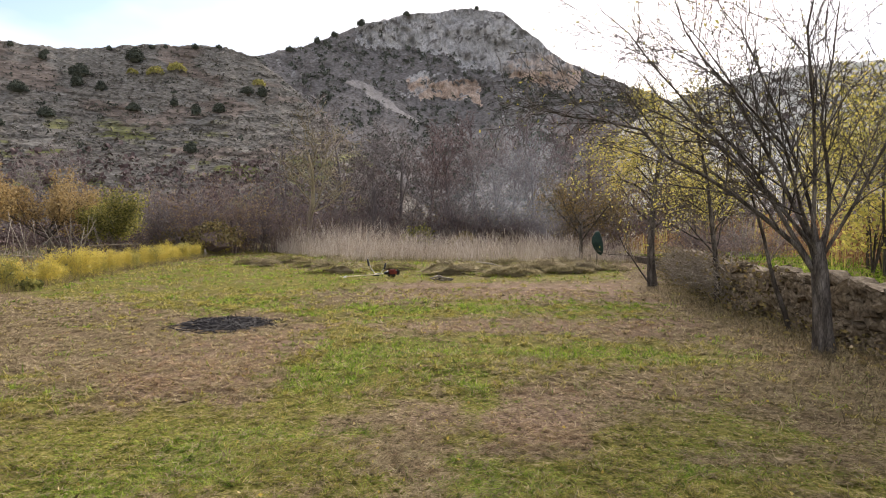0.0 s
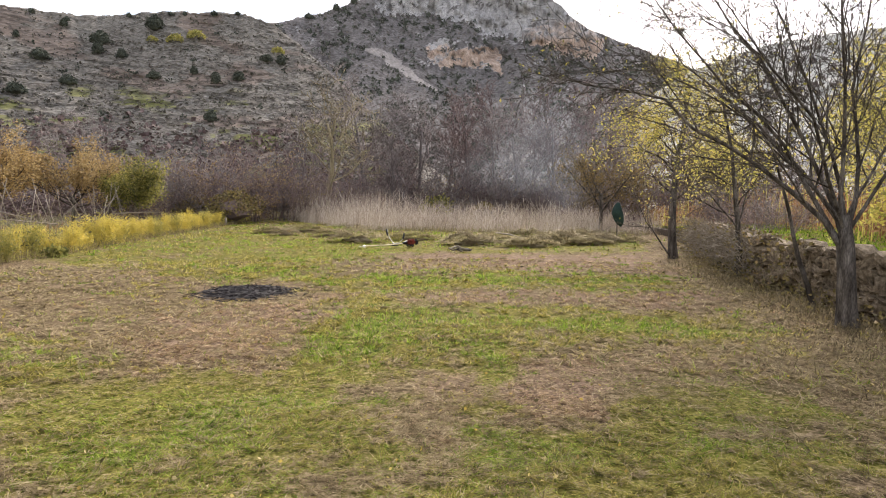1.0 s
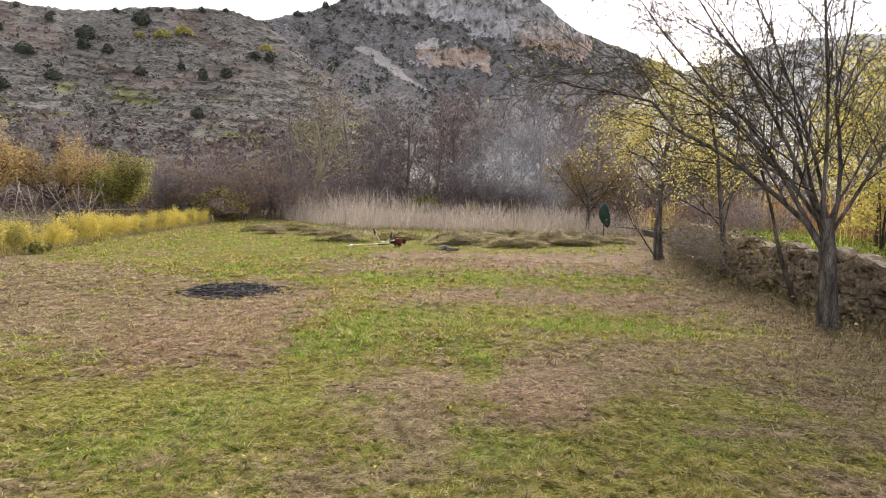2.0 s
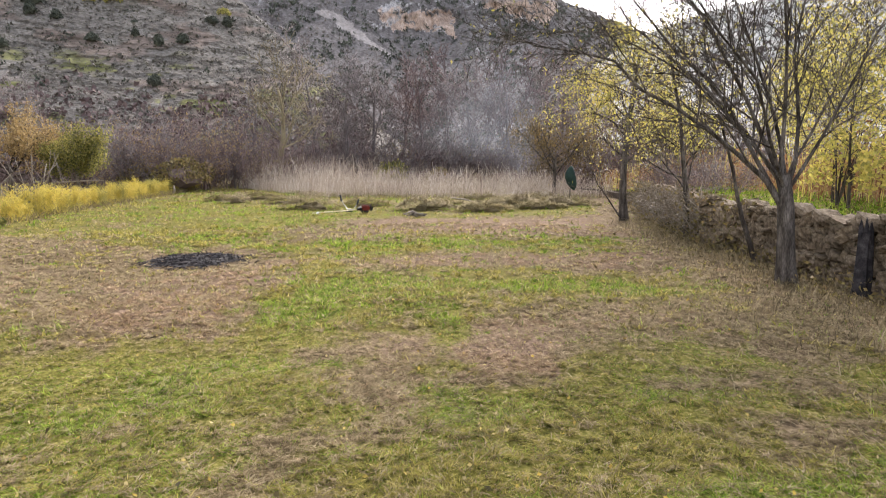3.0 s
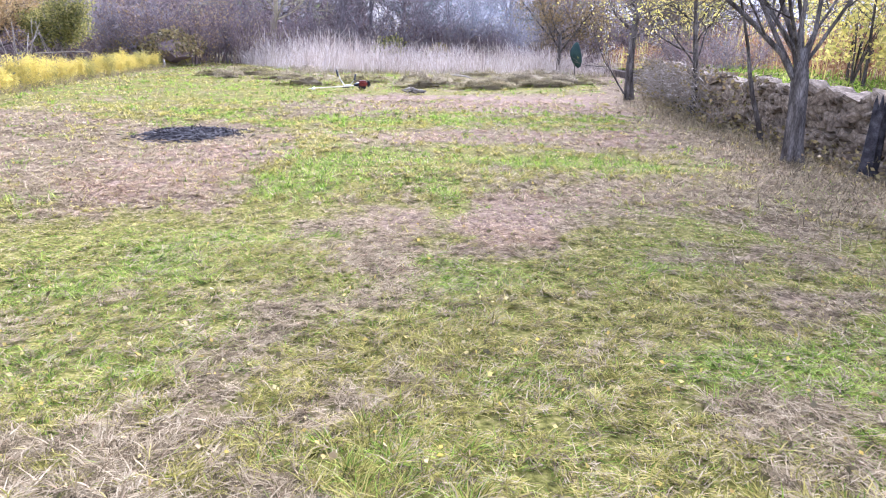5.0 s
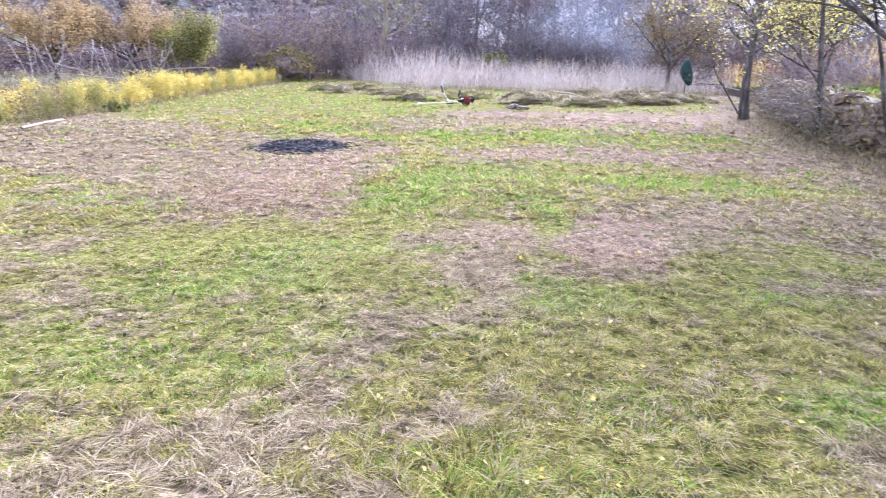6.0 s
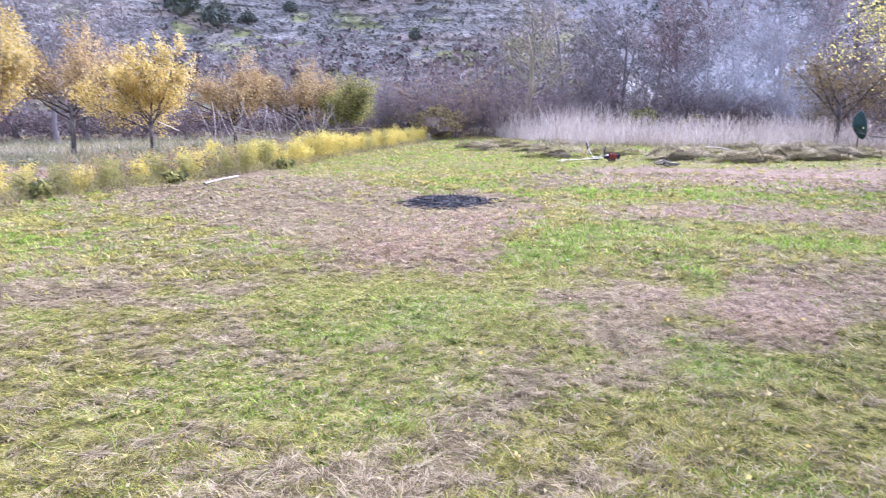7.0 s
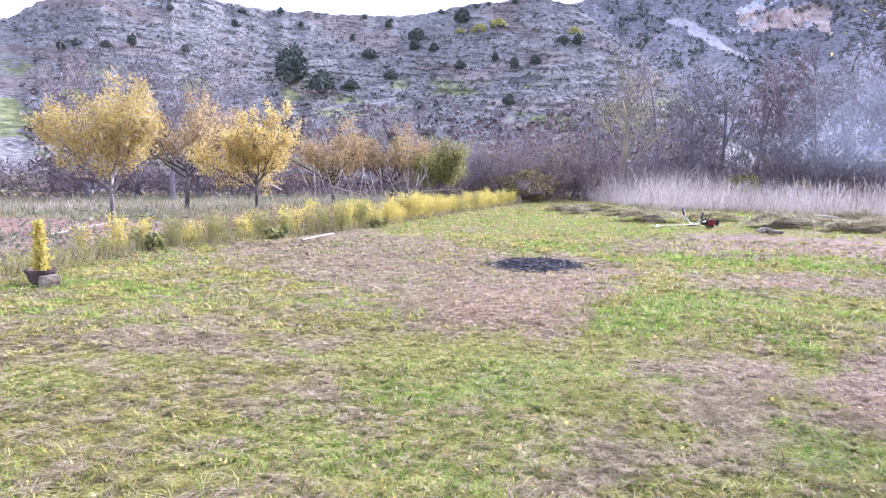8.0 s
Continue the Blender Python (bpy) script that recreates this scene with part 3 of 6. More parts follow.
# ---- hills ----
def slope_mesh(name, az_deg, el_top, r_foot, r_top, steps, mat, cliffs, roughness, cover_of, back=120.0, foot=-1.5, fine=0.1, smooth=True, treads=None, relief=3.0):
    """A hillside: columns by bearing, rows from the foot to the crest and down behind it. cliffs(a, e) from 0 to 1 makes it steep."""
    a = np.asarray(az_deg, float)
    top = np.array([el_top(v) for v in a]) + (fbm(a * 1.1, a * 0 + 3.3, 21) - 0.5) * 0.35 + (vnoise(a * 5, a * 0, 22) - 0.5) * 0.12
    v = np.linspace(0, 1, steps)
    AA, VV = np.meshgrid(a, v)
    EL = foot + (top[None, :] - foot) * VV
    cl = cliffs(AA, EL)
    w = 1.0 / (1 + 5 * cl)
    # neighbouring columns share their steepness, so that no ribs run up the slope
    wide = np.pad(w, ((0, 0), (12, 12)), mode="edge")
    sums = np.cumsum(np.pad(wide, ((0, 0), (1, 0))), 1)
    w = (sums[:, 25:] - sums[:, :-25]) / 25
    run = np.cumsum(w, 0) - w[0:1]
    run = run / run[-1:] * 1.0
    rf, rt = np.array([r_foot(x) for x in a]), np.array([r_top(x) for x in a])
    RR = rf + (rt - rf) * run
    gx, gy = AA * 1.0, EL * 1.0
    k = step01(VV, 0.0, 0.12)
    RR = RR + k * roughness * ((fbm(gx * 0.5, gy * 0.8, 31) - 0.5) * relief + (fbm(gx * 2.2, gy * 2.8, 32) - 0.5) * 0.35)
    RR = RR + cl * roughness * ((fbm(gx * 1.6, gy * 0.5, 33) - 0.5) * 1.6 + (fbm(gx * 5.0, gy * 1.3, 34) - 0.5) * 1.3)
    RR = RR + k * roughness * fine * (vnoise(gx * 6.5, gy * 9.0, 35) - 0.5)
    if treads:
        RR = RR + k * treads(AA, EL)
    ar = np.radians(AA)
    P = np.stack([RR * np.sin(ar), RR * np.cos(ar), 1.6 + RR * np.tan(np.radians(EL))], -1)
    rows = [P]
    for q in (0.25, 0.6, 1.0):
        r2 = RR[-1] + back * q
        rows.append(np.stack([r2 * np.sin(ar[0]), r2 * np.cos(ar[0]), P[-1, :, 2] * (1 - q**1.5)], -1)[None])
    P = np.concatenate(rows)
    n, m = P.shape[:2]
    i, j = np.meshgrid(np.arange(n - 1), np.arange(m - 1), indexing="ij")
    f = np.stack([i * m + j, i * m + j + 1, (i + 1) * m + j + 1, (i + 1) * m + j], -1).reshape(-1, 4)
    cov = np.zeros((n, m, 3))
    cov[:steps] = cover_of(AA, EL, cl)
    return mesh_np(name, P.reshape(-1, 3), f, mat, smooth, cov.reshape(-1, 3)), (a, EL, P[:steps])


def table(pairs):
    xs, ys = zip(*pairs)
    return lambda x: float(np.interp(x, xs, ys))


hill_top = table([(-110, 7), (-75, 9.5), (-61, 10.3), (-59, 11), (-56.6, 12.6), (-53, 14.4), (-48, 14.6), (-44.9, 13.8), (-41.9, 13.4), (-36.9, 13.3),
                  (-30.4, 13.2), (-26, 13.9), (-23.3, 14.3), (-18, 14.6), (-15.8, 14.0), (-14, 12.7), (-12, 11.0), (-10, 9.3), (-7, 6.5), (-3, 3), (2, -0.5)])


def no_cliff(a, e):
    return 0 * a


def hill_treads(a, e):
    """Low stony ledges along the contours, broken off here and there: metres by which the slope stands back."""
    line = e + a * 0.02 + fbm(a * 0.3, e * 0.4, 41) * 1.3 + fbm(a * 1.5, e * 1.1, 42) * 0.4
    total = 0.0
    for high, share, depth, seed, ax, ex in ((0.66, 0.34, 2.1, 43, 0.5, 1.3), (0.31, 0.4, 1.1, 45, 1.1, 2.4)):
        p = (line + fbm(a * 2.2, e * 1.5, seed + 1) * 0.2) % high / high
        run = np.maximum(0, (p - share) / (1 - share))
        total = total + (run - p) * depth * step01(fbm(a * ax, e * ex, seed), 0.38, 0.56)
    return total


def hill_cover(a, e, c):
    stony = step01(fbm(a * 0.9, e * 3.2, 51), 0.42, 0.7) * 0.55 + step01(fbm(a * 1.8, e * 7.0, 52), 0.5, 0.68) * 0.35 + 0.2 * step01(e, 9, 13)
    green = step01(fbm(a * 0.35, e * 0.9, 53), 0.48, 0.66) * step01(10.5 - e, 0, 4) * 0.75
    earth = step01(fbm(a * 0.25, e * 0.8, 57), 0.52, 0.7) * 0.7
    return np.stack([stony, green, earth], -1)


hill_mesh, hill_grid = slope_mesh("hillside", np.concatenate([np.arange(-110, -60, 1.0), np.arange(-60, 2.1, 0.2)]), hill_top, lambda a: 78, table([(-110, 190), (-40, 160), (-16, 150), (2, 110)]),
                                  230, HILL, no_cliff, 1.2, hill_cover, treads=hill_treads, relief=1.6)
tagged(new("hillside", hill_mesh), "dry stony hillside with low grey scrub and bushes", "hill", kind="structure")

mountain_top = table([(-30, 12.5), (-20, 13.6), (-15.8, 14.1), (-11.7, 15.0), (-8.9, 16.1), (-6.5, 17.1), (-3.1, 17.8), (2.2, 18.3), (5.1, 17.9), (5.9, 17.4), (8, 15.8),
                      (10.4, 13.9), (12.7, 12.9), (15.9, 11.7), (18.6, 10.5), (24, 8.5), (32, 6), (45, 2)])


cliff_foot = ((-9.5, -6, -2.6, -0.5, 1.2, 1.9, 4.4, 7.0, 9.3, 12), (15.5, 15.1, 15.2, 14.8, 14.2, 13.6, 13.4, 12.4, 11.8, 11.2))


def mountain_cliffs(a, e):
    """Steep rock: the summit cliff, a lower face, and short ledges between."""
    a2 = a + (fbm(a * 0.9, e * 0.9, 61) - 0.5) * 1.4 + (fbm(a * 3.1, e * 3.1, 62) - 0.5) * 1.2
    e2 = e + (fbm(a * 1.2 + 9, e * 0.8, 64) - 0.5) * 0.9 + (fbm(a * 4.3, e * 3.7, 65) - 0.5) * 1.0
    main = step01(e2 - np.interp(a, *cliff_foot), -0.15, 0.25) * step01(a2, -8.6, -6.0) * step01(12.0 - a2, 0, 1.4)
    mid = step01(e2 - (12.0 - 0.07 * a), -1.05, -0.75) * step01(13.0 - 0.09 * a - e2, 0, 0.3) * step01(a2, -3.4, -2.6) * step01(3.5 - a2, 0, 0.6)
    shelf = step01(fbm(a * 1.1, e * 2.4 + 7, 63), 0.60, 0.66) * step01(e, 9, 12)
    # ledges break the cliffs into storeys
    tread = 1 - 0.75 * (1 - step01(np.abs((e2 + fbm(a * 0.8, e * 0.5, 66) * 1.5) % 1.15 - 0.57), 0.05, 0.16)) * step01(fbm(a * 1.3, e * 0.9, 67), 0.42, 0.55)
    return np.clip(np.maximum(np.maximum(main, mid) * tread, shelf * 0.4), 0, 1)


def scree_at(a, e):
    line = -7.6 + (12.4 - e) * 1.68 + (fbm(e * 1.5, e * 0, 76) - 0.5) * 0.8
    wide = 0.35 + 0.55 * step01(e, 9.3, 12.2)
    return (1 - step01(np.abs(a - line) / wide + (fbm(a * 2.5, e * 2.5, 75) - 0.5) * 0.9, 0.6, 1.25)) * step01(e, 8.8, 9.4) * step01(12.7 - e, 0, 0.4)


def mountain_cover(a, e, c):
    bare = fbm(a * 2.2, e * 2.0, 71)
    rock = step01(c, 0.25, 0.7) * (1 - 0.55 * step01(bare, 0.58, 0.70)) + step01(fbm(a * 1.9, e * 3.0, 73), 0.60, 0.72) * 0.35
    warm = step01(c, 0.3, 0.8) * step01(fbm(a * 0.9 + 4, e * 0.9, 77), 0.18, 0.42) * (step01(13.4 - e, 0, 1.0) * (0.85 + 0.15 * step01(a, -1, 1.5)) + step01(a, 4.2, 6.0) * step01(15.6 - e, 0, 1.5) * 0.5)
    return np.stack([np.clip(rock, 0, 1), np.clip(warm, 0, 1), scree_at(a, e)], -1)


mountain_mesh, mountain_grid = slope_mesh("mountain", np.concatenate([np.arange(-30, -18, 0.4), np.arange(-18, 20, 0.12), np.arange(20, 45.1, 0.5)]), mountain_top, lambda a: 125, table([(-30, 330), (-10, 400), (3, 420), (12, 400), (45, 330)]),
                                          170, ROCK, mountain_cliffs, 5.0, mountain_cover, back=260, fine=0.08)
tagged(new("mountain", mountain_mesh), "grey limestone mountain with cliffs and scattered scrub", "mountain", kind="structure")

ridge_top = table([(12, 3), (15, 8.2), (18.6, 10.3), (22, 11.4), (25.7, 12.0), (29.5, 12.2), (33.6, 12.0), (45, 11.5), (60, 9), (80, 6), (110, 3)])
# no air haze lies before this ridge; its pale colour carries it
ridge_mesh, ridge_grid = slope_mesh("far_ridge", np.arange(12, 110, 0.4), ridge_top, lambda a: 110, lambda a: 300, 60, HAZED_RIDGE, no_cliff, 3.0,
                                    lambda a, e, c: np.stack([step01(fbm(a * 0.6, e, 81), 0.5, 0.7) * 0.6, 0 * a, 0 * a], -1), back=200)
tagged(new("far_ridge", ridge_mesh), "wooded ridge across the valley, haze painted into its colour", "hill", kind="structure")


def on_slope(grid, a_deg, e_deg):
    """The point of a hillside at a bearing and a height angle."""
    a, EL, P = grid
    j = int(np.argmin(np.abs(a - a_deg)))
    i = int(np.clip(np.searchsorted(EL[:, j], e_deg), 1, len(EL) - 1))
    return P[i, j]


# ---- bushes and scrub on the hills ----
rs = np.random.RandomState(3)


def bush_mesh(name, w, h, n, size, mat, rs, flat=0.0):
    """An evergreen bush: many small sprays over an uneven rounded body, denser outside."""
    d = unit(rs.normal(0, 1, (n, 3)))
    d[:, 2] = np.abs(d[:, 2]) * 1.0 - 0.12
    lump = 0.62 + 0.55 * vnoise(d[:, 0] * 2.2 + 5, d[:, 1] * 2.2 + d[:, 2] * 2.6, int(w * 100))
    rad = lump * rs.uniform(0.55, 1.02, n) ** 0.5
    pos = np.stack([d[:, 0] * w / 2 * rad, d[:, 1] * w / 2 * rad, np.maximum(0.04, h * (0.30 + 0.68 * d[:, 2] * rad))], 1)
    return leaf_mesh(name, pos, size, mat, rs, narrow=0.8)


def core_mesh(name, w, h, mat, rs):
    bm = bmesh.new()
    bmesh.ops.create_icosphere(bm, subdivisions=2, radius=1)
    for v in bm.verts:
        k = 0.62 + 0.3 * noise.noise(v.co * 1.7 + Vector((w, h, 0)))
        v.co = Vector((v.co.x * w * 0.5 * k, v.co.y * w * 0.5 * k, h * 0.42 + v.co.z * h * 0.5 * k))
    me = bpy.data.meshes.new(name)
    bm.to_mesh(me)
    bm.free()
    me.materials.append(mat)
    return me


junipers = []
for k, (w, h) in enumerate([(2.6, 2.6), (3.2, 2.3), (2.2, 3.0)]):
    t = thing("juniper_bush", pose(0, 0, -50), "dark green juniper bush on the hillside", "bush", "bushes on the hillside")
    part("foliage", bush_mesh("foliage", w, h, 1100, 0.22, JUNIPER, rs), JUNIPER, t)
    part("core", core_mesh("core", w, h, JUNIPER, rs), JUNIPER, t)
    junipers.append(t)
# bearing, height angle, size
BUSHES = [(-24.8, 12.7, 1.45), (-28.5, 11.3, 1.35), (-28.7, 10.6, 1.05), (-27.2, 10.5, 0.85), (-32.6, 9.8, 1.15), (-20.3, 9.1, 0.9), (-18.5, 9.4, 0.9), (-25.0, 9.1, 0.85),
          (-38.9, 7.3, 3.0), (-36.6, 6.9, 1.9), (-30.7, 8.2, 1.0), (-31.0, 12.3, 0.7), (-26.5, 13.5, 0.5), (-34.2, 7.3, 1.1), (-55.8, 9.1, 0.85), (-54.8, 9.5, 0.7), (-52.8, 9.6, 0.75),
          (-51.0, 9.8, 0.95), (-48.2, 12.7, 0.6), (-42.7, 12.9, 0.65), (-39.7, 13.0, 0.7), (-38.2, 12.1, 0.6), (-43.8, 8.7, 0.7), (-43.4, 11.8, 0.7), (-47.1, 9.7, 0.7), (-16.3, 11.0, 0.85), (-15.2, 10.8, 0.95),
          (-32.9, 13.0, 0.5), (-23.6, 13.9, 0.5), (-22.5, 14.0, 0.45), (-20.3, 14.2, 0.6), (-18.5, 14.4, 0.5), (-21.9, 9.7, 0.7), (-20.7, 6.1, 0.9), (-30.8, 12.7, 0.55), (-33.9, 11.2, 0.6)]
for k, (a, e, s) in enumerate(BUSHES):
    p = on_slope(hill_grid, a, e)
    m = pose(p[0], p[1], p[2] - 0.2, 0, 0, k * 77) @ Matrix.Diagonal((s, s, s, 1))
    if k < 3:
        junipers[k].matrix_world = m
    else:
        copy_thing(junipers[k % 3], pose(p[0], p[1], p[2] - 0.2, 0, 0, k * 77)).scale = (s, s, s)


for k, (a, e, s) in enumerate([(-7.0, 16.7, 2.2), (-3.1, 17.6, 1.6), (-10.7, 15.2, 1.8), (-9.2, 15.8, 1.6), (-13.0, 14.5, 1.8), (2.9, 18.0, 1.3)]):
    p = on_slope(mountain_grid, a, e)
    copy_thing(junipers[k % 3], pose(p[0], p[1], p[2] - 0.3, 0, 0, k * 51)).scale = (s, s, s)


# pale yellow bushes high on the hillside
yellow_bush = thing("yellow_bush", pose(0, 0, -50), "pale yellow autumn bush on the hillside", "bush", "yellow bushes on the hillside")
part("foliage", bush_mesh("foliage", 3.6, 2.6, 520, 0.3, FENNEL_DULL, rs), FENNEL_DULL, yellow_bush)
for k, (a, e, s) in enumerate([(-23.4, 11.9, 1.55), (-21.7, 12.2, 1.1), (-24.9, 11.8, 0.7), (-15.4, 11.6, 0.8)]):
    p = on_slope(hill_grid, a, e)
    q = pose(p[0], p[1], p[2] - 0.2, 0, 0, k * 50)
    if k == 0:
        yellow_bush.matrix_world = q
    else:
        copy_thing(yellow_bush, q).scale = (s, s, s)


def scrub_field(name, grid, count, a_range, size, mat, rs, keep, tris=5, leaf=0.8, high=0.22, broad=0.36):
    """Low tussocks strewn over a slope, each a small spray of leaves."""
    a, EL, P = grid
    j = rs.randint(0, len(a), count * 3)
    i = rs.randint(6, len(EL) - 3, count * 3)
    ok = (a[j] > a_range[0]) & (a[j] < a_range[1])
    i, j = i[ok], j[ok]
    ok = keep(a[j], EL[i, j], rs.uniform(0, 1, len(i)))
    i, j = i[ok][:count], j[ok][:count]
    i2, j2 = np.minimum(i + 1, len(EL) - 1), np.minimum(j + 1, len(a) - 1)
    u, v = rs.uniform(0, 1, (2, len(i), 1))
    pos = P[i, j] * (1 - u) * (1 - v) + P[i2, j] * u * (1 - v) + P[i, j2] * (1 - u) * v + P[i2, j2] * u * v
    big = size * rs.uniform(0.5, 1.5, len(pos)) ** 1.3
    pos = np.repeat(pos, tris, 0)
    big = np.repeat(big, tris)
    pos = pos + rs.normal(0, 1, pos.shape) * big[:, None] * (broad, broad, high) + np.array((0, 0, 1)) * big[:, None] * 0.16
    return leaf_mesh(name, pos, big * leaf, mat, rs, narrow=1.0)


tagged(new("hill_scrub", scrub_field("hill_scrub", hill_grid, 8000, (-58, -4), 0.27, SCRUB, rs,
       lambda a, e, u: u < 0.25 + 0.75 * step01(fbm(a * 0.8, e * 2.0, 91), 0.35, 0.6))), "low grey scrub strewn over the hillside", "scrub", kind="stuff")
tagged(new("hill_tussocks", scrub_field("hill_tussocks", hill_grid, 6500, (-58, -4), 0.38, TUSSOCK, rs,
       lambda a, e, u: u < 0.2 + 0.8 * step01(fbm(a * 0.6, e * 2.4, 97), 0.4, 0.6), 5, 0.7, 0.16)), "dark olive tussocks strewn over the hillside", "scrub", kind="stuff")
tagged(new("hill_dark_scrub", scrub_field("hill_dark_scrub", hill_grid, 500, (-70, -4), 0.6, JUNIPER, rs,
       lambda a, e, u: u < 0.05 + 0.95 * step01(fbm(a * 0.7, e * 1.6, 93), 0.5, 0.7), 16, 0.5, 0.28)), "small dark evergreen bushes on the hillside", "scrub", kind="stuff")
tagged(new("hill_brush", scrub_field("hill_brush", hill_grid, 2600, (-58, -4), 0.75, PURPLE_TWIG, rs,
       lambda a, e, u: u < step01(5.5 + 2.5 * fbm(a * 0.5, a * 0, 99) - e, 0, 3.0), 7, 0.6, 0.3)), "brown brush at the foot of the hillside", "scrub", kind="stuff")
tagged(new("mountain_scrub", scrub_field("mountain_scrub", mountain_grid, 2900, (-20, 22), 2.1, JUNIPER, rs,
       lambda a, e, u: u < (0.14 + 0.86 * np.maximum(step01(fbm(a * 0.9, e * 1.6, 95), 0.46, 0.58), step01(np.interp(a, *cliff_foot) - e, -0.1, 0.1) * step01(1.3 - np.interp(a, *cliff_foot) + e, 0, 0.4))) * (1 - 0.97 * np.minimum(1, 1.6 * mountain_cliffs(a, e))) * (1 - scree_at(a, e)), 22, 0.34, 0.26, 0.26)),
       "dark scrub and bushes on the mountain", "scrub", kind="stuff")
tagged(new("mountain_grey_scrub", scrub_field("mountain_grey_scrub", mountain_grid, 4500, (-20, 22), 0.8, SCRUB, rs,
       lambda a, e, u: u > mountain_cliffs(a, e) * 0.9 + 0.1 + scree_at(a, e), 5)), "grey low scrub on the mountain", "scrub", kind="stuff")
tagged(new("ridge_wood", scrub_field("ridge_wood", ridge_grid, 1300, (14, 60), 1.8, TREE_TWIG, rs, lambda a, e, u: u > 0.0, 6)), "far wood on the ridge", "wood", kind="stuff")


def gz(x, y):
    return float(meadow_z(np.array([x]), np.array([y]))[0])


# ---- bare trees and thicket ----
BARE_TREE = dict(seg=(6, 5, 4, 2, 1), bend=(0.07, 0.14, 0.2, 0.25, 0.3), up=(0.1, 0.10, 0.06, 0.03, 0.0), taper=(0.45, 0.3, 0.3, 0.4, 0.5), sides=(7, 5, 3, 3, 3), rmin=0.02,
                 kids=(9, 6, 4, 3), first=(0.12, 0.15, 0.15, 0.1), angle=(40, 42, 42, 42), shrink=(0.58, 0.55, 0.55, 0.6), thin=(0.5, 0.5, 0.5, 0.6))
SHRUB = dict(seg=(4, 2, 1), bend=(0.16, 0.25, 0.3), up=(0.03, 0.05, 0.02), taper=(0.3, 0.3, 0.5), sides=(3, 3, 3), rmin=0.010,
             kids=(9, 4), first=(0.2, 0.1), angle=(44, 46), shrink=(0.48, 0.5), thin=(0.5, 0.6))


def bare_tree(seed, height, radius, mat, label, lean=(0, 0), spec=BARE_TREE, trunk_mat=None, **more):
    wood, tips, rs = grown(seed, height, radius, 0.6, lean, dict(spec, **more))
    t = thing("bare_tree", pose(0, 0, -60), label, "tree", "bare trees behind the reeds")
    part("trunk", wood[0].mesh("trunk", trunk_mat or TWIG, True), TWIG, t)
    part("crown", merged(wood[1:]).mesh("crown", mat), mat, t)
    return t, tips


def bare_shrub(seed, height, width, mat, label, stems=12, leaf=None, leaves=0):
    rs = np.random.RandomState(seed)
    bufs, tips = [], []
    for k in range(stems):
        a, s = rs.uniform(0, 6.28), rs.uniform(0, 1) ** 0.6
        base = np.array((math.cos(a), math.sin(a), 0)) * width * 0.22 * s
        way = np.array((math.cos(a) * 0.8 * s, math.sin(a) * 0.8 * s, 1.0))
        wood = [Buf()]
        grow(wood, tips, base, unit(way), height * rs.uniform(0.45, 0.9), rs.uniform(0.02, 0.045), 0, SHRUB, rs)
        bufs += wood
    t = thing("bare_shrub", pose(0, 0, -60), label, "shrub", "thicket behind the reeds")
    part("crown", merged(bufs).mesh("crown", mat), mat, t)
    if leaf:
        part("foliage", leaf_mesh("foliage", scatter_near(tips, 1, 0.08, rs)[:leaves], 0.12, leaf, rs), leaf, t)
    return t


def place(made, used, x, y, turn, s, z=None):
    m = pose(x, y, (gz(x, y) if z is None else z) - 0.05, 0, 0, turn)
    if made not in used:
        used.append(made)
        made.matrix_world = m
    else:
        made = copy_thing(made, m)
    made.scale = s if isinstance(s, tuple) else (s, s, s)
    return made


used = []
trees = [bare_tree(11, 12.5, 0.2, TREE_TWIG, "bare grey tree with spreading twigs")[0], bare_tree(12, 11.0, 0.16, TREE_TWIG, "bare grey-brown tree in the thicket")[0],
         bare_tree(13, 12.0, 0.15, PURPLE_TWIG, "bare reddish-brown tree in the thicket", trunk_mat=TWIG, angle=(30, 34, 38, 40))[0]]
mossy = bare_tree(17, 12.0, 0.19, MOSSY_TWIG, "bare tree with yellowish lichen on its limbs", lean=(0.08, 0), angle=(50, 46, 42, 42), trunk_mat=MOSSY_TWIG)[0]
# bearing, distance, kind, size
for k, (a, r, kind, s) in enumerate([(-8.5, 58, 0, 1.05), (-13.5, 60, 1, 0.95), (-6.0, 56, 1, 0.95), (-3.6, 57, 0, 0.95), (-1.2, 60, 2, 0.95), (0.8, 58, 2, 1.0), (3.0, 60, 2, 1.05), (4.6, 55, 1, 0.95),
                                     (5.8, 60, 2, 1.05), (8.0, 57, 2, 1.0), (10.0, 60, 1, 1.1), (12.2, 56, 2, 1.0), (-29.5, 62, 0, 0.75), (-32.0, 66, 1, 0.7), (-36.5, 66, 1, 0.8),
                                     (-46.5, 52, 0, 1.0), (-48.5, 50, 1, 1.0), (-51.0, 54, 0, 1.05), (-44.0, 56, 1, 0.95), (-54.5, 52, 2, 0.9), (15.0, 50, 1, 0.9), (18.5, 46, 2, 0.85)]):
    place(trees[kind], used, r * math.sin(radians(a)), r * math.cos(radians(a)), k * 83, s)
place(mossy, used, -10.4, 50.5, 40, 0.98)

